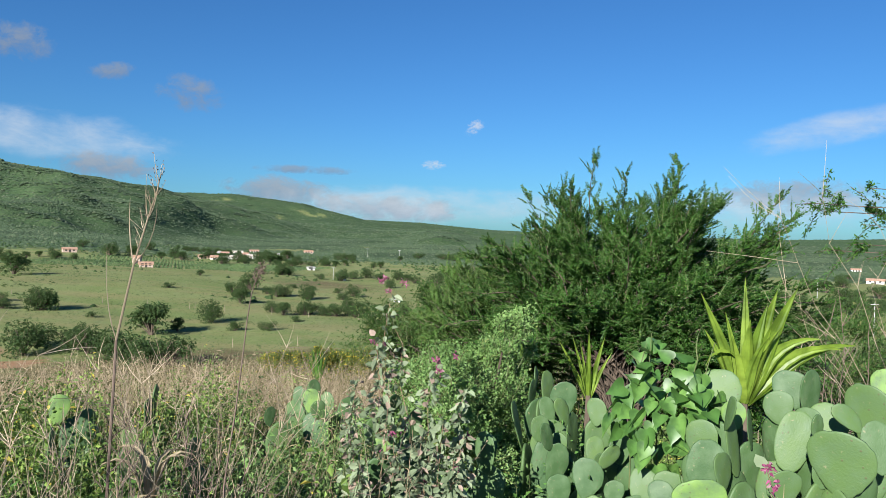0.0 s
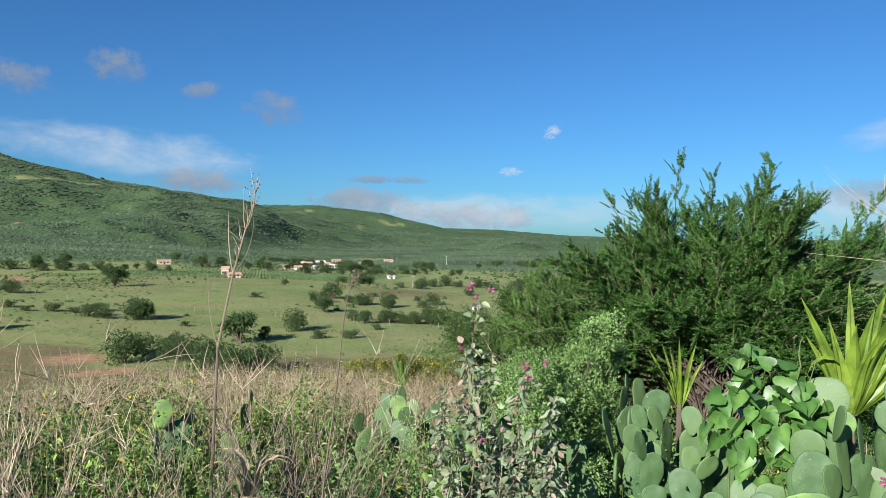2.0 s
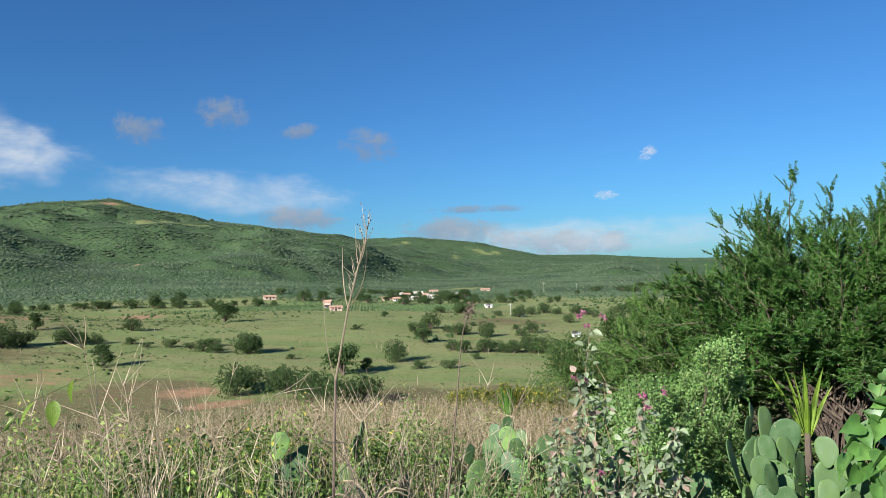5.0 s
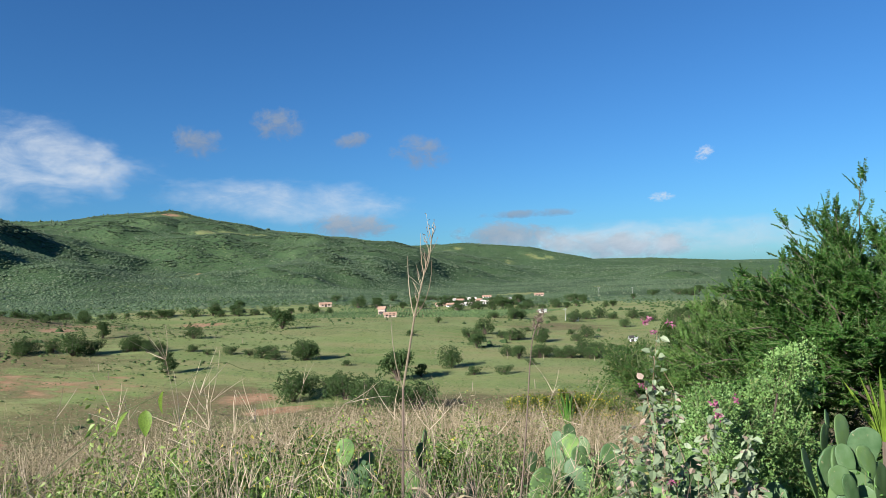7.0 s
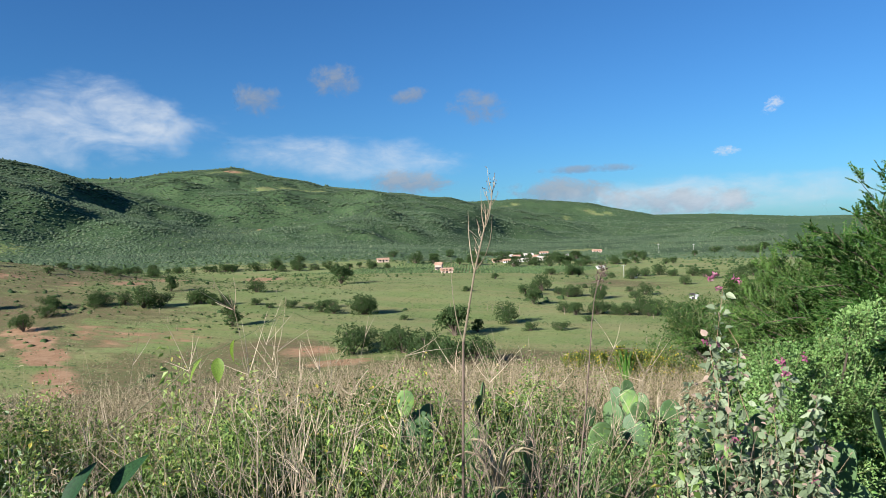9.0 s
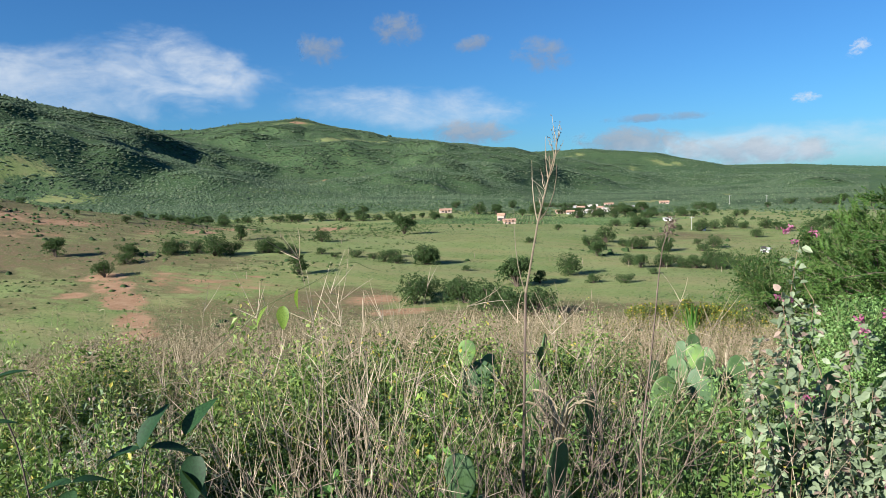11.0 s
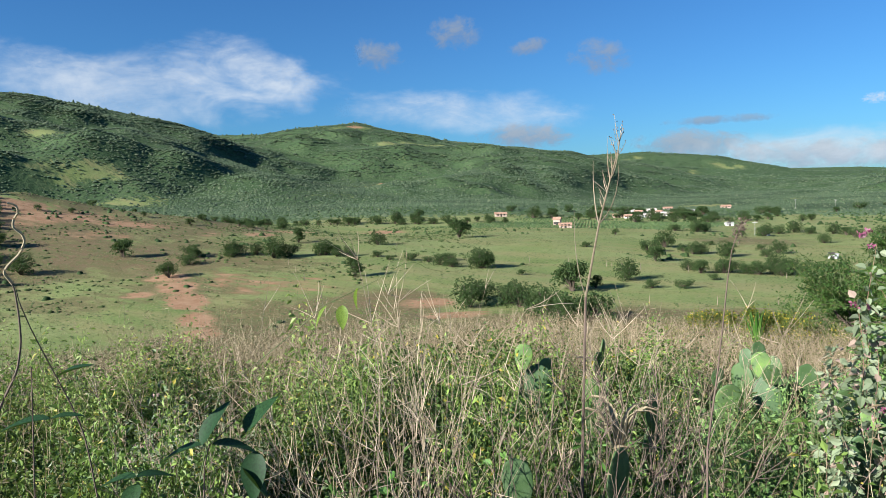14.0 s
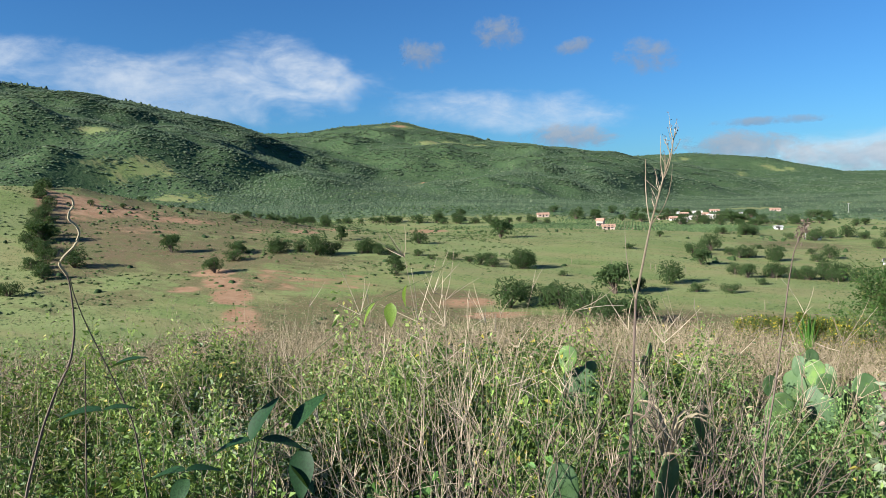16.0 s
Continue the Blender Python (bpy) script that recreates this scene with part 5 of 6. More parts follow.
def flowering_plant(label, x, y, ends, n_leaf, leaf, seed, blooms):
    z0 = ground_z(x, y)
    root = thing("flowering_plant", label, "flowering plant", (x, y, z0), "grey-leaved flowering plants")
    rng = np.random.default_rng(seed)
    sb, lb = Buf(), Buf()
    ends = np.array(ends) - np.array([x, y, z0])
    pth = branching(sb, (0, 0, 0), ends, rng, 0.0035, 0, 3, 0.12, 8)
    part("stem", sb, red_stem, root)
    k = rng.integers(0, len(ends), n_leaf)
    t = rng.uniform(0.15, 1, n_leaf) * 6.99
    s = t.astype(int)
    p = pth[k, s] + (pth[k, s + 1] - pth[k, s]) * (t - s)[:, None]
    d = rng.normal(size=(n_leaf, 3)) + np.array([0, -0.2, 0.1])
    p = p + unit(d) * rng.uniform(0.01, 0.10, (n_leaf, 1)) * (1.2 - t / 7)[:, None]
    sz = leaf * rng.uniform(0.5, 1.25, n_leaf)
    leaves(lb, p, d, sz, sz * 0.68, rng, 0, 0.2, 0.2, 0.35)
    part("foliage", lb, grey_leaf, root)
    for i in range(blooms):
        fb = Buf()
        c = pth[0 if i < 4 else rng.integers(0, len(ends)), 7 if i < 4 else int(rng.integers(4, 8))] + rng.normal(size=3) * 0.025
        q = 16
        slivers(fb, np.repeat(c[None], q, 0) + rng.normal(size=(q, 3)) * 0.006, rng.normal(size=(q, 3)) + np.array([0, -0.3, 0.5]), 0.016, 0.010, rng)
        part("flower", fb, petal, root, "small bright pink blossom")
    return root


flowering_plant("tall grey-green flowering plant with small pink blossoms", -0.2, 2.95,
                ((-0.21, 3.08, 1.36), (-0.27, 3.02, 1.16), (-0.33, 2.95, 1.0), (-0.16, 3.1, 1.12), (-0.36, 2.8, 0.85), (-0.2, 2.85, 0.9), (-0.3, 2.75, 0.72)), 1350, 0.037, 61, 14)
flowering_plant("bushy grey-green flowering plant with withered leaves", 0.0, 2.7,
                ((0.0, 2.9, 1.08), (0.1, 2.88, 0.98), (0.02, 2.7, 0.9), (-0.06, 2.65, 0.85), (0.06, 2.6, 0.78), (-0.1, 2.6, 0.72), (0.1, 2.7, 0.85), (-0.16, 2.62, 0.8)), 1700, 0.035, 62, 11)
flowering_plant("single grey-leaved flowering stem before the cactus", 0.82, 1.78, ((0.83, 1.8, 1.02), (0.81, 1.79, 0.9)), 40, 0.05, 63, 2)


# ---- tree and bare twigs at the field's right side ----


def right_tree():
    x, y = 4.7, 5.0
    z0 = ground_z(x, y)
    root = thing("tree", "feathery green thorn tree reaching in over the cactus", "tree", (x, y, z0))
    rng = np.random.default_rng(71)
    tb, cb = Buf(), Buf()
    ends = np.array([(2.75, 5.3, 1.84), (2.85, 5.2, 1.88), (3.0, 5.1, 2.0), (3.05, 5.15, 1.6), (2.95, 5.3, 1.55), (3.6, 5.2, 2.4), (4.2, 5.4, 2.8), (4.9, 5.6, 2.5), (3.3, 5.2, 1.7)]) - np.array([x, y, z0])
    foot = np.zeros_like(ends) + rng.normal(size=ends.shape) * np.array([0.03, 0.03, 0])
    pth = bezier(foot, ends * np.array([0.05, 0.1, 0]) + np.array([0, 0, 1.0]) * (ends[:, 2:3] + 0.10), ends, 9)
    tubes(tb, pth, np.linspace(1, 0.25, 9) * 0.012, 5)
    m = 150
    k, q = rng.integers(0, len(ends), m), rng.integers(5, 9, m)
    o = pth[k, q]
    e = o + unit(np.array([-0.6, -0.1, 0.25]) + rng.normal(size=(m, 3)) * 0.5) * rng.uniform(0.12, 0.32, (m, 1))
    tubes(cb, bezier(o, (o + e) / 2 + np.array([0, 0, 0.02]), e, 4), 0.0025, 3, 1)
    n = 9000
    i, t = rng.integers(0, m, n), rng.uniform(0.1, 1.0, (n, 1))
    p = o[i] * (1 - t) + e[i] * t + rng.normal(size=(n, 3)) * 0.012
    leaves(cb, p, (e - o)[i] * 2 + rng.normal(size=(n, 3)) * 0.6, 0.032 * rng.uniform(0.6, 1.2, n), 0.011, rng, 0, 0.1, 0.2, 0.7)
    part("trunk", tb, bark, root)
    part("crown", cb, [bush_leaf, bark], root)


right_tree()


def bare_shrub(name, label, x, y, ends, r0, mat, seed, twigs=7, side=0.35, group=""):
    z0 = ground_z(x, y)
    root = thing(name, label, "dry shrub", (x, y, z0), group)
    rng = np.random.default_rng(seed)
    for end in np.array(ends) - np.array([x, y, z0]):
        b = Buf()
        branching(b, (0, 0, 0), end[None], rng, r0, 0, twigs, side, 8)
        part("stem", b, mat, root)


bare_shrub("dry_shrub", "bare grey twigs arching over the cactus patch", 3.1, 4.3, ((2.1, 4.5, 1.75), (2.15, 4.5, 1.3), (2.1, 4.4, 1.12), (2.3, 4.4, 1.9), (2.6, 4.3, 1.7), (2.2, 4.3, 0.95), (2.5, 4.2, 1.35), (2.0, 4.4, 0.8), (2.3, 4.2, 1.05)), 0.0036, dry_twig, 81, 5, 0.25)


bare_shrub("dry_shrub", "dead brown stalks between the cactus and the scrub", 2.35, 4.35, ((2.2, 4.4, 0.95), (2.3, 4.3, 1.05), (2.4, 4.3, 0.9), (2.5, 4.2, 1.0), (2.15, 4.5, 0.85), (2.6, 4.1, 0.95), (2.45, 4.4, 1.1), (2.05, 4.3, 0.8)), 0.006, dark_twig, 82, 8, 0.2)
bare_shrub("dry_shrub", "dead grey stalks between the cactus and the scrub", 2.0, 4.6, ((1.9, 4.6, 0.9), (2.0, 4.7, 0.98), (2.1, 4.6, 0.86), (2.2, 4.7, 0.95), (1.85, 4.7, 0.8), (2.3, 4.6, 0.9)), 0.005, dry_twig, 83, 8, 0.2)


def spread(x, y, top, wide, n, rng):
    a = rng.normal(size=(n, 3)) * np.array([wide, wide, 0.1])
    return np.stack([x + a[:, 0], y + a[:, 1], top + a[:, 2]], axis=-1)


drng = np.random.default_rng(90)
for x, y, top, wide, n, r0, m in ((-1.42, 1.72, 1.12, 0.26, 36, 0.0024, dry_twig), (-1.62, 1.85, 1.12, 0.25, 14, 0.0026, dry_twig), (-1.1, 1.8, 0.76, 0.3, 34, 0.0028, dark_twig), (-0.85, 2.0, 0.78, 0.28, 16, 0.0026, dark_twig),
                                  (-1.15, 2.6, 0.98, 0.25, 16, 0.0026, dry_twig), (-0.9, 2.75, 1.0, 0.25, 18, 0.0026, dry_twig), (-0.72, 2.5, 0.85, 0.2, 10, 0.0026, dark_twig), (-1.95, 1.35, 0.72, 0.2, 12, 0.0026, dark_twig),
                                  (-1.55, 2.6, 0.9, 0.3, 12, 0.0026, dry_twig), (-2.2, 1.6, 0.95, 0.3, 10, 0.0026, dry_twig)):
    bare_shrub("dry_shrub", "leafless dry brown shrub among the weeds" if m is dark_twig else "pale dry straw-coloured shrub among the weeds", x, y, spread(x, y, top, wide, n, drng), r0, m, int(x * -100), 16, 0.13, "dry shrubs")


# ---- weeds and grasses ----


def weeds(name, label, az0, az1, r0, r1, n, h0, h1, per, leaf, mat, seed, stem_mat, clear=(), patch_seed=None, slim=0.52, stems=7, reach=0.07):
    """A stand of leafy weeds over a sector of the slope."""
    rng = np.random.default_rng(seed)
    az, r = rng.uniform(az0, az1, n), np.sqrt(rng.uniform(r0 ** 2, r1 ** 2, n))
    x, y = polar(az, r)
    keep = np.ones(n, dtype=bool)
    if patch_seed is not None:
        keep &= fbm(x / 0.9, y / 0.9, patch_seed) + rng.normal(size=n) * 0.06 > 0.47
    for cx, cy, cr in clear:
        keep &= np.hypot(x - cx, y - cy) > cr
    x, y = x[keep], y[keep]
    n = len(x)
    z = land(x, y)
    h = rng.uniform(h0, h1, n) * np.clip(0.92 + (fbm(x / 0.5, y / 0.5, seed + 3, 2) - 0.5) * 2.2, 0.4, 1.14)
    # several stems splay from each root
    x, y, z, h = (np.repeat(v, stems) for v in (x, y, z, h))
    n = len(x)
    out = np.abs(rng.normal(size=n)) * 0.22
    turn = rng.uniform(0, 2 * np.pi, n)
    h = h * (1.08 - 0.9 * out) * rng.uniform(0.7, 1.05, n)
    foot = np.stack([x + rng.normal(size=n) * 0.02, y + rng.normal(size=n) * 0.02, z - 0.02], axis=-1)
    tip = foot + np.stack([np.cos(turn) * out * h, np.sin(turn) * out * h, h], axis=-1)
    mid = (foot + tip) / 2 + np.array([0, 0, 0.08]) * h[:, None] + rng.normal(size=foot.shape) * 0.03
    buf = Buf()
    tubes(buf, bezier(foot, mid, tip, 4), np.array([0.0022, 0.0019, 0.0015, 0.0008]), 3, 1)
    t = rng.uniform(0.1, 1, (n, per)) ** 0.65
    p = foot[:, None] * (1 - t[..., None]) ** 2 + 2 * mid[:, None] * (t * (1 - t))[..., None] + tip[:, None] * (t ** 2)[..., None]
    d = rng.normal(size=p.shape) + np.array([0, 0, 0.25])
    p = p + unit(d) * rng.uniform(0.2, 1.0, p.shape[:2])[..., None] * reach
    p, d = p.reshape(-1, 3), d.reshape(-1, 3)
    sz = leaf * rng.uniform(0.4, 1.4, len(p)) * (0.7 + 0.6 * rng.uniform(size=n).repeat(per))
    if leaf < 0.041:
        slivers(buf, p, d, sz, sz * slim, rng, 0, 0.2, 0.3)
    else:
        leaves(buf, p, d, sz, sz * slim, rng, 0, 0.2, 0.2, 0.3)
    tagged(part(name, buf, [mat, stem_mat]), label, "weeds", kind="stuff")


def grasses(name, label, az0, az1, r0, r1, n, h0, h1, width, mat, seed, bend=0.35, ears=0):
    """Thin dry stems over a sector of the slope, some with seed heads."""
    rng = np.random.default_rng(seed)
    az, r = rng.uniform(az0, az1, n), np.sqrt(rng.uniform(r0 ** 2, r1 ** 2, n))
    x, y = polar(az, r)
    foot = np.stack([x, y, land(x, y) - 0.02], axis=-1)
    h = rng.uniform(h0, h1, n) * (0.6 + 0.8 * fbm(x / 1.3, y / 1.3, seed))
    lean = rng.normal(size=(n, 2)) * bend * h[:, None]
    tip = foot + np.stack([lean[:, 0], lean[:, 1], h], axis=-1)
    mid = foot + np.stack([lean[:, 0] * 0.3, lean[:, 1] * 0.3, h * 0.6], axis=-1)
    buf = Buf()
    tubes(buf, bezier(foot, mid, tip, 3), np.array([1.0, 0.8, 0.3]) * width, 3)
    if ears:
        i = rng.integers(0, n, n * ears)
        t = rng.uniform(0.55, 1.0, n * ears)[:, None]
        p = foot[i] * (1 - t) ** 2 + 2 * mid[i] * t * (1 - t) + tip[i] * t ** 2
        slivers(buf, p, rng.normal(size=p.shape) + np.array([0, 0, 0.8]), rng.uniform(0.02, 0.07, len(p)), width * 2.2, rng)
    tagged(part(name, buf, mat), label, "dry grass", kind="stuff")


open_ground = ((0.0, 0.0, 1.35), (-1.42, 1.72, 0.16), (-1.08, 1.80, 0.34), (-0.85, 2.0, 0.24))
tall_weed_leaf = leaf_mat("tall_weed_leaf", (0.22, 0.33, 0.08), (0.48, 0.56, 0.18), (0.52, 0.46, 0.14), 0.06, 0.35, 0.5, scale=5.0, spec=0.3)
vine_weed_leaf = leaf_mat("vine_weed_leaf", (0.10, 0.24, 0.05), (0.17, 0.33, 0.08), None, 0, 0.3, 0.5, scale=8.0, spec=0.3)
grasses("dry_grass", "pinkish dry grass over the slope's edge", 2, 76, 5.2, 14.0, 19000, 0.45, 0.85, 0.0027, pink_straw, 201, 0.3, 4)
grasses("dry_grass", "pale straw-coloured dry stems among the weeds", 2, 76, 2.1, 6.0, 600, 0.7, 1.02, 0.002, straw, 202, 0.25, 5)
grasses("dry_grass", "tall bleached grass stems over the leafy weeds", 40, 80, 3.6, 7.5, 380, 0.75, 1.1, 0.0018, straw, 218, 0.22, 5)
weeds("green_weeds", "yellow-green leafy weeds on the slope", 8, 82, 1.95, 5.4, 680, 0.6, 0.95, 84, 0.027, weed_leaf, 203, green_stem, open_ground, 7)
weeds("green_weeds", "small dark green weeds under the taller stems", 2, 82, 1.5, 6.0, 560, 0.4, 0.75, 66, 0.024, dark_weed_leaf, 204, green_stem, open_ground)
weeds("green_weeds", "tall pale green leafy weeds toward the slope's edge", 39, 80, 3.3, 6.0, 330, 0.80, 1.06, 80, 0.028, tall_weed_leaf, 213, green_stem, (), 17)
weeds("grey_weeds", "silvery grey small-leaved weeds among the green", 44, 62, 2.2, 4.2, 90, 0.5, 0.8, 40, 0.024, grey_leaf, 211, dry_twig, open_ground, 13)
weeds("green_weeds", "bright broad-leaved weeds standing above the rest", 20, 44, 2.4, 3.8, 22, 0.72, 0.92, 30, 0.042, vine_weed_leaf, 212, green_stem, open_ground, 14, stems=4)
weeds("green_weeds", "leafy green weeds between the dry grass", 4, 76, 4.6, 9.0, 460, 0.45, 0.78, 36, 0.029, weed_leaf, 205, dry_twig, (), 8)
weeds("green_weeds", "green weeds between the cactus clumps", -42, 8, 1.6, 6.5, 480, 0.25, 0.5, 30, 0.026, weed_leaf, 206, green_stem, open_ground)
weeds("green_weeds", "bright green leafy weeds beside the cactus", -14, 16, 2.2, 4.8, 200, 0.45, 0.7, 34, 0.03, fine_leaf, 207, green_stem, open_ground, 9)
weeds("green_weeds", "feathery pale green weeds in front of the small cactus", 3, 25, 2.5, 4.6, 170, 0.42, 0.74, 46, 0.024, fine_leaf, 214, green_stem, open_ground, 21)
weeds("green_weeds", "light green broad weeds at the foot of the cactus", -11, -3.5, 2.2, 3.1, 14, 0.45, 0.68, 40, 0.030, vine_weed_leaf, 215, green_stem, ())
weeds("green_weeds", "slender green weeds growing between the cactus pads", -34, -8, 2.0, 3.3, 24, 0.7, 0.92, 40, 0.03, vine_weed_leaf, 217, green_stem, (), 33, stems=5)
grasses("dry_grass", "short worn grass where the camera stands", -180, 180, 0.2, 2.4, 5000, 0.06, 0.2, 0.002, straw, 216, 0.5, 1)
weeds("green_weeds", "dark undergrowth below the thorn trees", -42, 4, 6.0, 13.0, 320, 0.2, 0.6, 20, 0.06, dark_weed_leaf, 208, bark)


# ---- close leafy stems beside the camera ----


def oval_leaf(name, mat):
    xs = np.linspace(0, 1, 13)
    ws = 0.27 * np.sin(np.pi * xs ** 0.8) ** 0.8 * (1.05 - 0.25 * xs) + 0.004
    v, f = [], []
    for x, w in zip(xs, ws):
        v += [(x, 0, -0.2 * x * x), (x, w, -0.2 * x * x + 0.3 * w), (x, -w, -0.2 * x * x + 0.3 * w)]
    for i in range(len(xs) - 1):
        a, b = i * 3, i * 3 + 3
        f += [(a, b, b + 1, a + 1), (a, a + 2, b + 2, b)]
    buf = Buf()
    buf.add(v, f)
    return buf.mesh(name, [mat], True)


oval_dark, oval_bright = oval_leaf("leaf", shaded_near_leaf), oval_leaf("leaf", bright_leaf)


def leafy_stem(label, x, y, path, leaf_rows, leaf_me, stem_mat, r0=0.002, tip=()):
    """One thin stem along path, with leaves (x, y, z, length, bearing, pitch)."""
    z0 = ground_z(x, y)
    root = thing("leafy_stem", label, "weed", (x, y, z0))
    b = Buf()
    p = np.array(path, dtype=float) - np.array([x, y, z0])
    t = np.linspace(0, len(p) - 1, 4 * len(p))
    q = np.stack([np.interp(t, np.arange(len(p)), p[:, i]) for i in range(3)], axis=-1)
    q[1:-1] = (q[:-2] + q[1:-1] * 2 + q[2:]) / 4
    tubes(b, q[None], np.linspace(1, 0.4, len(q))[None] * r0, 5)
    part("stem", b, stem_mat, root)
    for lx, ly, lz, ln, az, pitch in leaf_rows:
        ob = part("leaf", leaf_me, None, root)
        ob.matrix_basis = Matrix.Translation((lx - x, ly - y, lz - z0)) @ pose(0, 0, 0, 0, pitch, az) @ Matrix.Diagonal((ln, ln, ln, 1))
    if tip:
        b = Buf()
        p = np.array(tip, dtype=float) - np.array([x, y, z0])
        t = np.linspace(0, len(p) - 1, 5 * len(p))
        q = np.stack([np.interp(t, np.arange(len(p)), p[:, i]) for i in range(3)], axis=-1)
        for _ in range(3):
            q[1:-1] = (q[:-2] + q[1:-1] * 2 + q[2:]) / 4
        tubes(b, q[None], np.linspace(1, 0.7, len(q))[None] * r0 * 0.8, 5)
        part("shoot", b, straw, root, "pale curling young shoot")


leafy_stem("green broad-leaved stem close to the camera, shade put into its leaf colour", -1.08, 0.70, ((-1.08, 0.70, 0), (-1.08, 0.71, 0.7), (-1.05, 0.71, 1.22), (-1.02, 0.75, 1.26)),
           ((-1.05, 0.71, 1.23, 0.076, 75, -60), (-1.05, 0.71, 1.23, 0.068, 215, 10), (-1.04, 0.72, 1.23, 0.068, 40, 5), (-1.01, 0.76, 1.24, 0.076, 80, -45), (-1.0, 0.77, 1.21, 0.076, 300, 60),
            (-1.01, 0.75, 1.19, 0.061, 20, 40), (-1.1, 0.63, 1.2, 0.061, 210, 5), (-1.1, 0.63, 1.2, 0.053, 60, 0), (-1.1, 0.63, 1.19, 0.053, 300, 30)), oval_dark, dark_twig)
leafy_stem("green broad-leaved stem close to the camera, shade put into its leaf colour", -1.16, 0.5, ((-1.16, 0.5, 0), (-1.17, 0.5, 0.8), (-1.17, 0.53, 1.38)),
           ((-1.17, 0.55, 1.3, 0.068, 225, 0), (-1.17, 0.55, 1.3, 0.046, 45, -10), (-1.16, 0.56, 1.36, 0.053, 40, -25)), oval_dark, dark_twig)
leafy_stem("long arching green tendril with small yellow-green leaves", -1.33, 0.80, ((-1.33, 0.80, 0), (-1.33, 0.81, 0.7), (-1.309, 0.961, 1.222), (-1.267, 1.009, 1.257), (-1.221, 1.057, 1.305), (-1.181, 1.095, 1.347), (-1.158, 1.116, 1.376), (-1.115, 1.154, 1.399), (-1.073, 1.187, 1.422), (-1.028, 1.220, 1.455), (-1.006, 1.237, 1.459), (-0.983, 1.252, 1.443), (-0.959, 1.267, 1.436)), ((-1.124, 1.140, 1.376, 0.050, 300, 70), (-1.098, 1.161, 1.411, 0.045, 200, 75), (-1.147, 1.119, 1.377, 0.050, 230, 50)), oval_bright, green_stem, 0.0013)
leafy_stem("twisted dry creeper climbing a dead stem", -1.85, 0.66, ((-1.85, 0.66, 0), (-1.84, 0.69, 0.6), (-1.827, 0.722, 0.937), (-1.808, 0.765, 1.103), (-1.794, 0.794, 1.186), (-1.780, 0.822, 1.245), (-1.775, 0.832, 1.307), (-1.775, 0.832, 1.363), (-1.777, 0.828, 1.427), (-1.782, 0.819, 1.448)), (), oval_dark, dark_twig, 0.0040, ((-1.779, 0.826, 1.435), (-1.782, 0.819, 1.448), (-1.785, 0.812, 1.461), (-1.781, 0.820, 1.477), (-1.770, 0.841, 1.499), (-1.764, 0.852, 1.526), (-1.767, 0.847, 1.544), (-1.774, 0.833, 1.557), (-1.773, 0.835, 1.574), (-1.768, 0.845, 1.591), (-1.770, 0.841, 1.606), (-1.777, 0.827, 1.610)))
leafy_stem("thin dry shoot bent down from the creeper", -1.69, 0.96, ((-1.69, 0.96, 0), (-1.70, 0.95, 0.8), (-1.720, 0.929, 1.071), (-1.733, 0.908, 1.154), (-1.748, 0.881, 1.236), (-1.765, 0.851, 1.330), (-1.774, 0.834, 1.395), (-1.776, 0.830, 1.43)), (), oval_dark, dark_twig, 0.0022)


# ---- clouds, far behind the hills ----


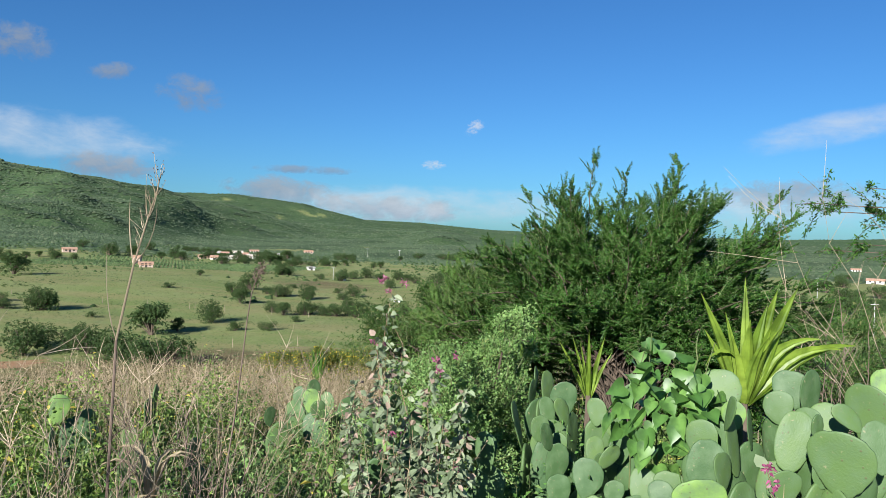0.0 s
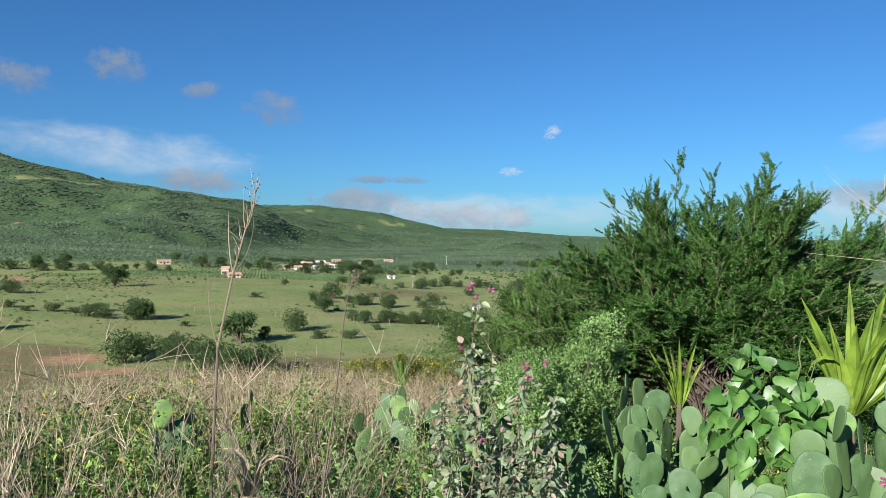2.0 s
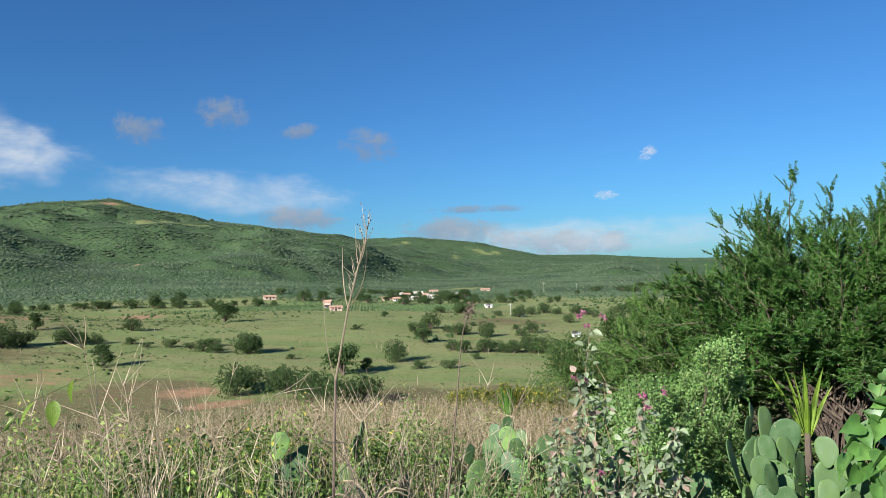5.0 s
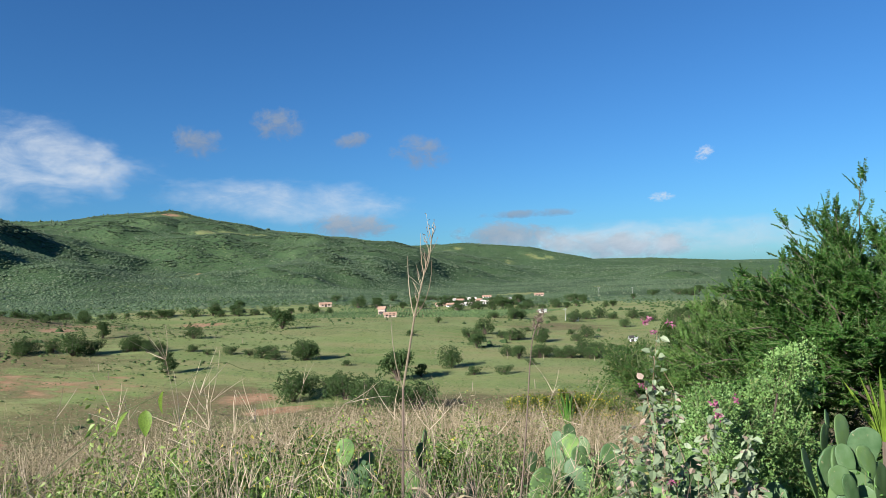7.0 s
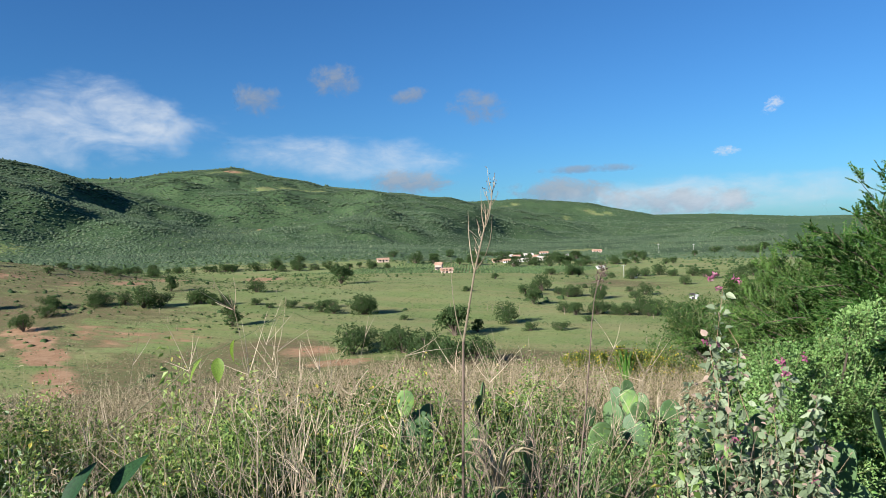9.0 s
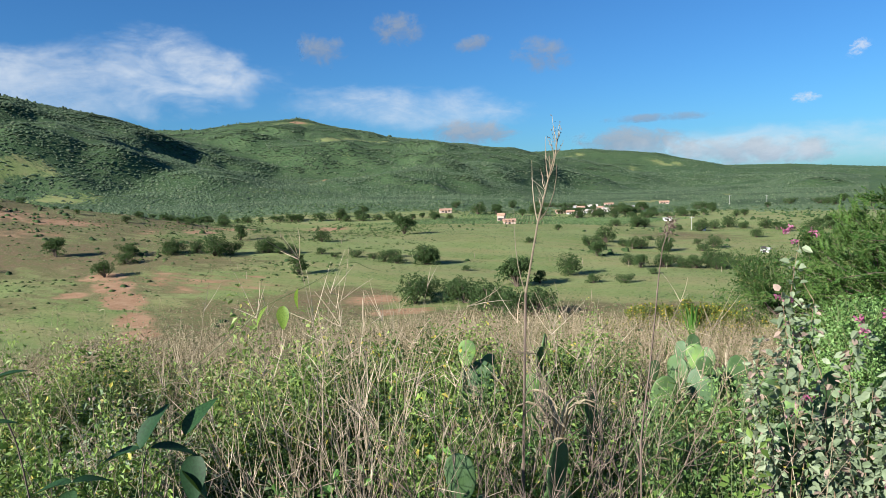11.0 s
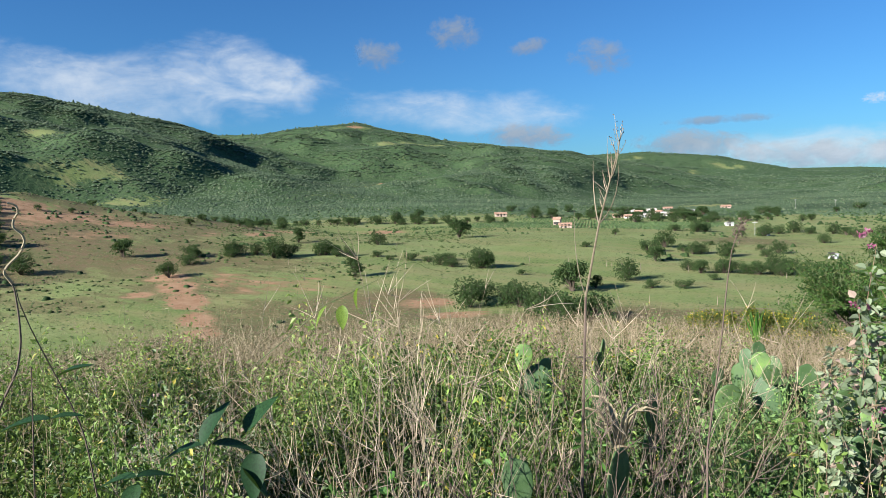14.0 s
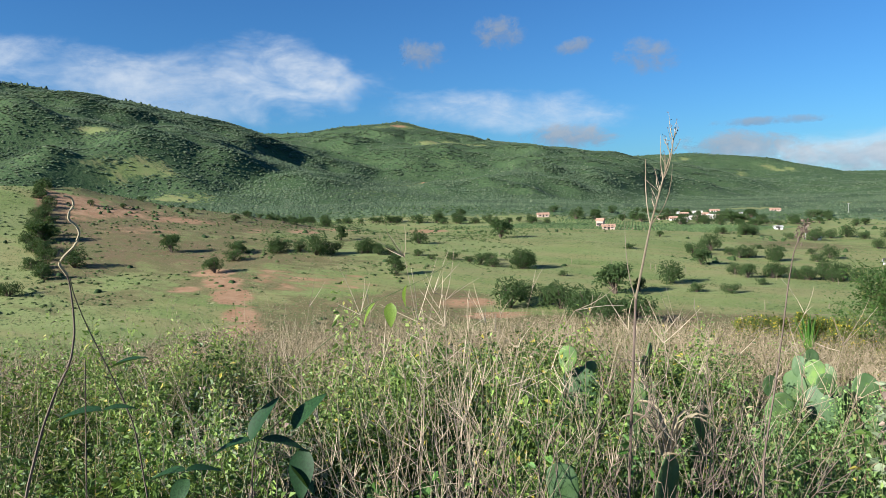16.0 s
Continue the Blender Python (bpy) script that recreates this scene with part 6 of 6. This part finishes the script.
def cloud_material(name, lo, hi, lit, base, strength, top, grain, flat):
    """Thin vapour as a self-glowing sheet: lit tops and greyer, shaded bases put into its colour, torn edges; grain is
    the size of its billows in metres, flat how far they are drawn out.
    """
    m = bpy.data.materials.new(name)
    m.use_nodes = True
    nt = m.node_tree
    nt.nodes.clear()
    tc = nt.nodes.new("ShaderNodeTexCoord")
    place = nt.nodes.new("ShaderNodeNewGeometry").outputs["Position"]
    face = nt.nodes.new("ShaderNodeVectorMath")
    face.operation = "MULTIPLY"
    face.inputs[1].default_value = (1, 0, 1)
    nt.links.new(tc.outputs["Object"], face.inputs[0])
    ln = nt.nodes.new("ShaderNodeVectorMath")
    ln.operation = "LENGTH"
    nt.links.new(face.outputs[0], ln.inputs[0])

    def billow(size, detail, rough, warp):
        mp = nt.nodes.new("ShaderNodeMapping")
        mp.inputs["Scale"].default_value = (1 / size, 1 / size, flat / size)
        mp.inputs["Rotation"].default_value = (0, 0.25, 0)
        nt.links.new(place, mp.inputs[0])
        n = nt.nodes.new("ShaderNodeTexNoise")
        n.inputs["Scale"].default_value, n.inputs["Detail"].default_value, n.inputs["Roughness"].default_value, n.inputs["Distortion"].default_value = 1.0, detail, rough, warp
        nt.links.new(mp.outputs[0], n.inputs["Vector"])
        return n.outputs["Fac"]
    shape = calc(nt, "ADD", calc(nt, "MULTIPLY", billow(grain, 6.0, 0.58, 0.6), 1.25), calc(nt, "MULTIPLY", billow(grain * 0.3, 6.0, 0.65, 0.3), 0.45))
    sq = calc(nt, "MULTIPLY", calc(nt, "POWER", ln.outputs["Value"], 2.2), 1.15)
    body = calc(nt, "SUBTRACT", shape, sq)
    alpha = calc(nt, "MULTIPLY", ramp(nt, body, lo, hi), top)
    rim = calc(nt, "MULTIPLY", ramp(nt, calc(nt, "MULTIPLY", ln.outputs["Value"], -1.0), -0.95, -0.6), alpha)
    up = nt.nodes.new("ShaderNodeSeparateXYZ")
    nt.links.new(tc.outputs["Object"], up.inputs[0])
    tone = ramp(nt, calc(nt, "ADD", up.outputs[2], calc(nt, "MULTIPLY", calc(nt, "SUBTRACT", shape, 0.85), 1.2)), -0.35, 0.5)
    em = nt.nodes.new("ShaderNodeEmission")
    em.inputs["Strength"].default_value = strength
    nt.links.new(mix_rgb(nt, tone, base, lit), em.inputs["Color"])
    tr = nt.nodes.new("ShaderNodeBsdfTransparent")
    mx = nt.nodes.new("ShaderNodeMixShader")
    out = nt.nodes.new("ShaderNodeOutputMaterial")
    nt.links.new(rim, mx.inputs[0])
    nt.links.new(tr.outputs[0], mx.inputs[1])
    nt.links.new(em.outputs[0], mx.inputs[2])
    nt.links.new(mx.outputs[0], out.inputs["Surface"])
    return m


wisp_cloud = cloud_material("wisp_cloud", 0.25, 1.30, (0.80, 0.88, 0.97), (0.72, 0.83, 0.97), 0.39, 0.74, 420, 2.2)
grey_cloud = cloud_material("grey_cloud", 0.40, 1.05, (0.56, 0.65, 0.78), (0.44, 0.55, 0.74), 0.25, 0.70, 130, 1.2)
bank_cloud = cloud_material("bank_cloud", 0.34, 0.95, (0.68, 0.74, 0.84), (0.48, 0.59, 0.78), 0.255, 0.80, 150, 1.5)
white_cloud = cloud_material("white_cloud", 0.45, 1.15, (0.97, 0.97, 0.98), (0.85, 0.90, 0.97), 0.38, 0.62, 42, 1.6)


cloud_count = [0]


def cloud(label, az, el, w, h, mat, roll=0):
    """A cloud sheet, curved round the valley, each a little nearer than the last."""
    cloud_count[0] += 1
    r = 4780 - 9 * cloud_count[0]
    x, y = polar(az, r)
    z = 1.6 + r * math.tan(radians(el))
    sx, sz = r * radians(w) * 0.72, r * radians(h) * 0.75
    b = Buf()
    u = np.linspace(-1, 1, 17)
    th = u * sx / r
    v = np.concatenate([np.stack([np.sin(th) * r / sx, (np.cos(th) - 1) * r, np.full(17, q)], axis=-1) for q in (-1.0, 1.0)])
    b.add(v, [(i, i + 1, i + 18, i + 17) for i in range(16)])
    ob = part("cloud", b, mat)
    ob.visible_shadow = False
    ob.matrix_basis = Matrix.Translation((x, y, z)) @ pose(0, 0, 0, 0, roll, az) @ Matrix.Diagonal((sx, 1, sz, 1))
    tagged(ob, label, "cloud", "clouds", "structure")


WISP, PUFF = "thin white wispy cloud in the blue sky", "small grey cloud puff in the blue sky"
BANK, HAZE = "low grey cloud bank behind the hills", "pale haze cloud low over the far hills"
cloud(WISP, 53, 8.0, 27, 5.5, wisp_cloud, -3)
cloud(WISP, 47, 9.4, 12, 6.0, wisp_cloud, 16)
cloud(WISP, 64, 9.4, 20, 4, wisp_cloud, 2)
cloud(WISP, 30, 6.4, 20, 3.6, wisp_cloud, 3)
cloud(PUFF, 30.6, 12.1, 5.0, 3.0, grey_cloud)
cloud(PUFF, 36.5, 10.8, 4.4, 3.2, grey_cloud)
cloud(PUFF, 19.3, 9.9, 5.6, 3.0, grey_cloud)
cloud(BANK, 12.5, 3.0, 10, 2.4, bank_cloud, 3)
cloud(BANK, 4.5, 1.9, 14, 2.2, bank_cloud, 2)
cloud(HAZE, 2, 2.2, 26, 3.2, wisp_cloud)
cloud(BANK, 25.1, 4.2, 8.5, 2.2, bank_cloud, 2)
cloud("small bright white cloud tuft", -2.3, 8.4, 2.2, 1.2, white_cloud, -32)
cloud(WISP, -27.9, 7.8, 13, 2.4, wisp_cloud, -10)
cloud(BANK, -25.6, 3.3, 12, 2.8, bank_cloud)
cloud(HAZE, -24, 2.2, 26, 3.2, wisp_cloud)
cloud(WISP, 0.9, 5.4, 2.2, 0.9, white_cloud)
cloud(PUFF, 24.9, 10.9, 4.0, 1.4, grey_cloud, -12)
cloud(WISP, 11, 4.7, 9, 0.8, grey_cloud)
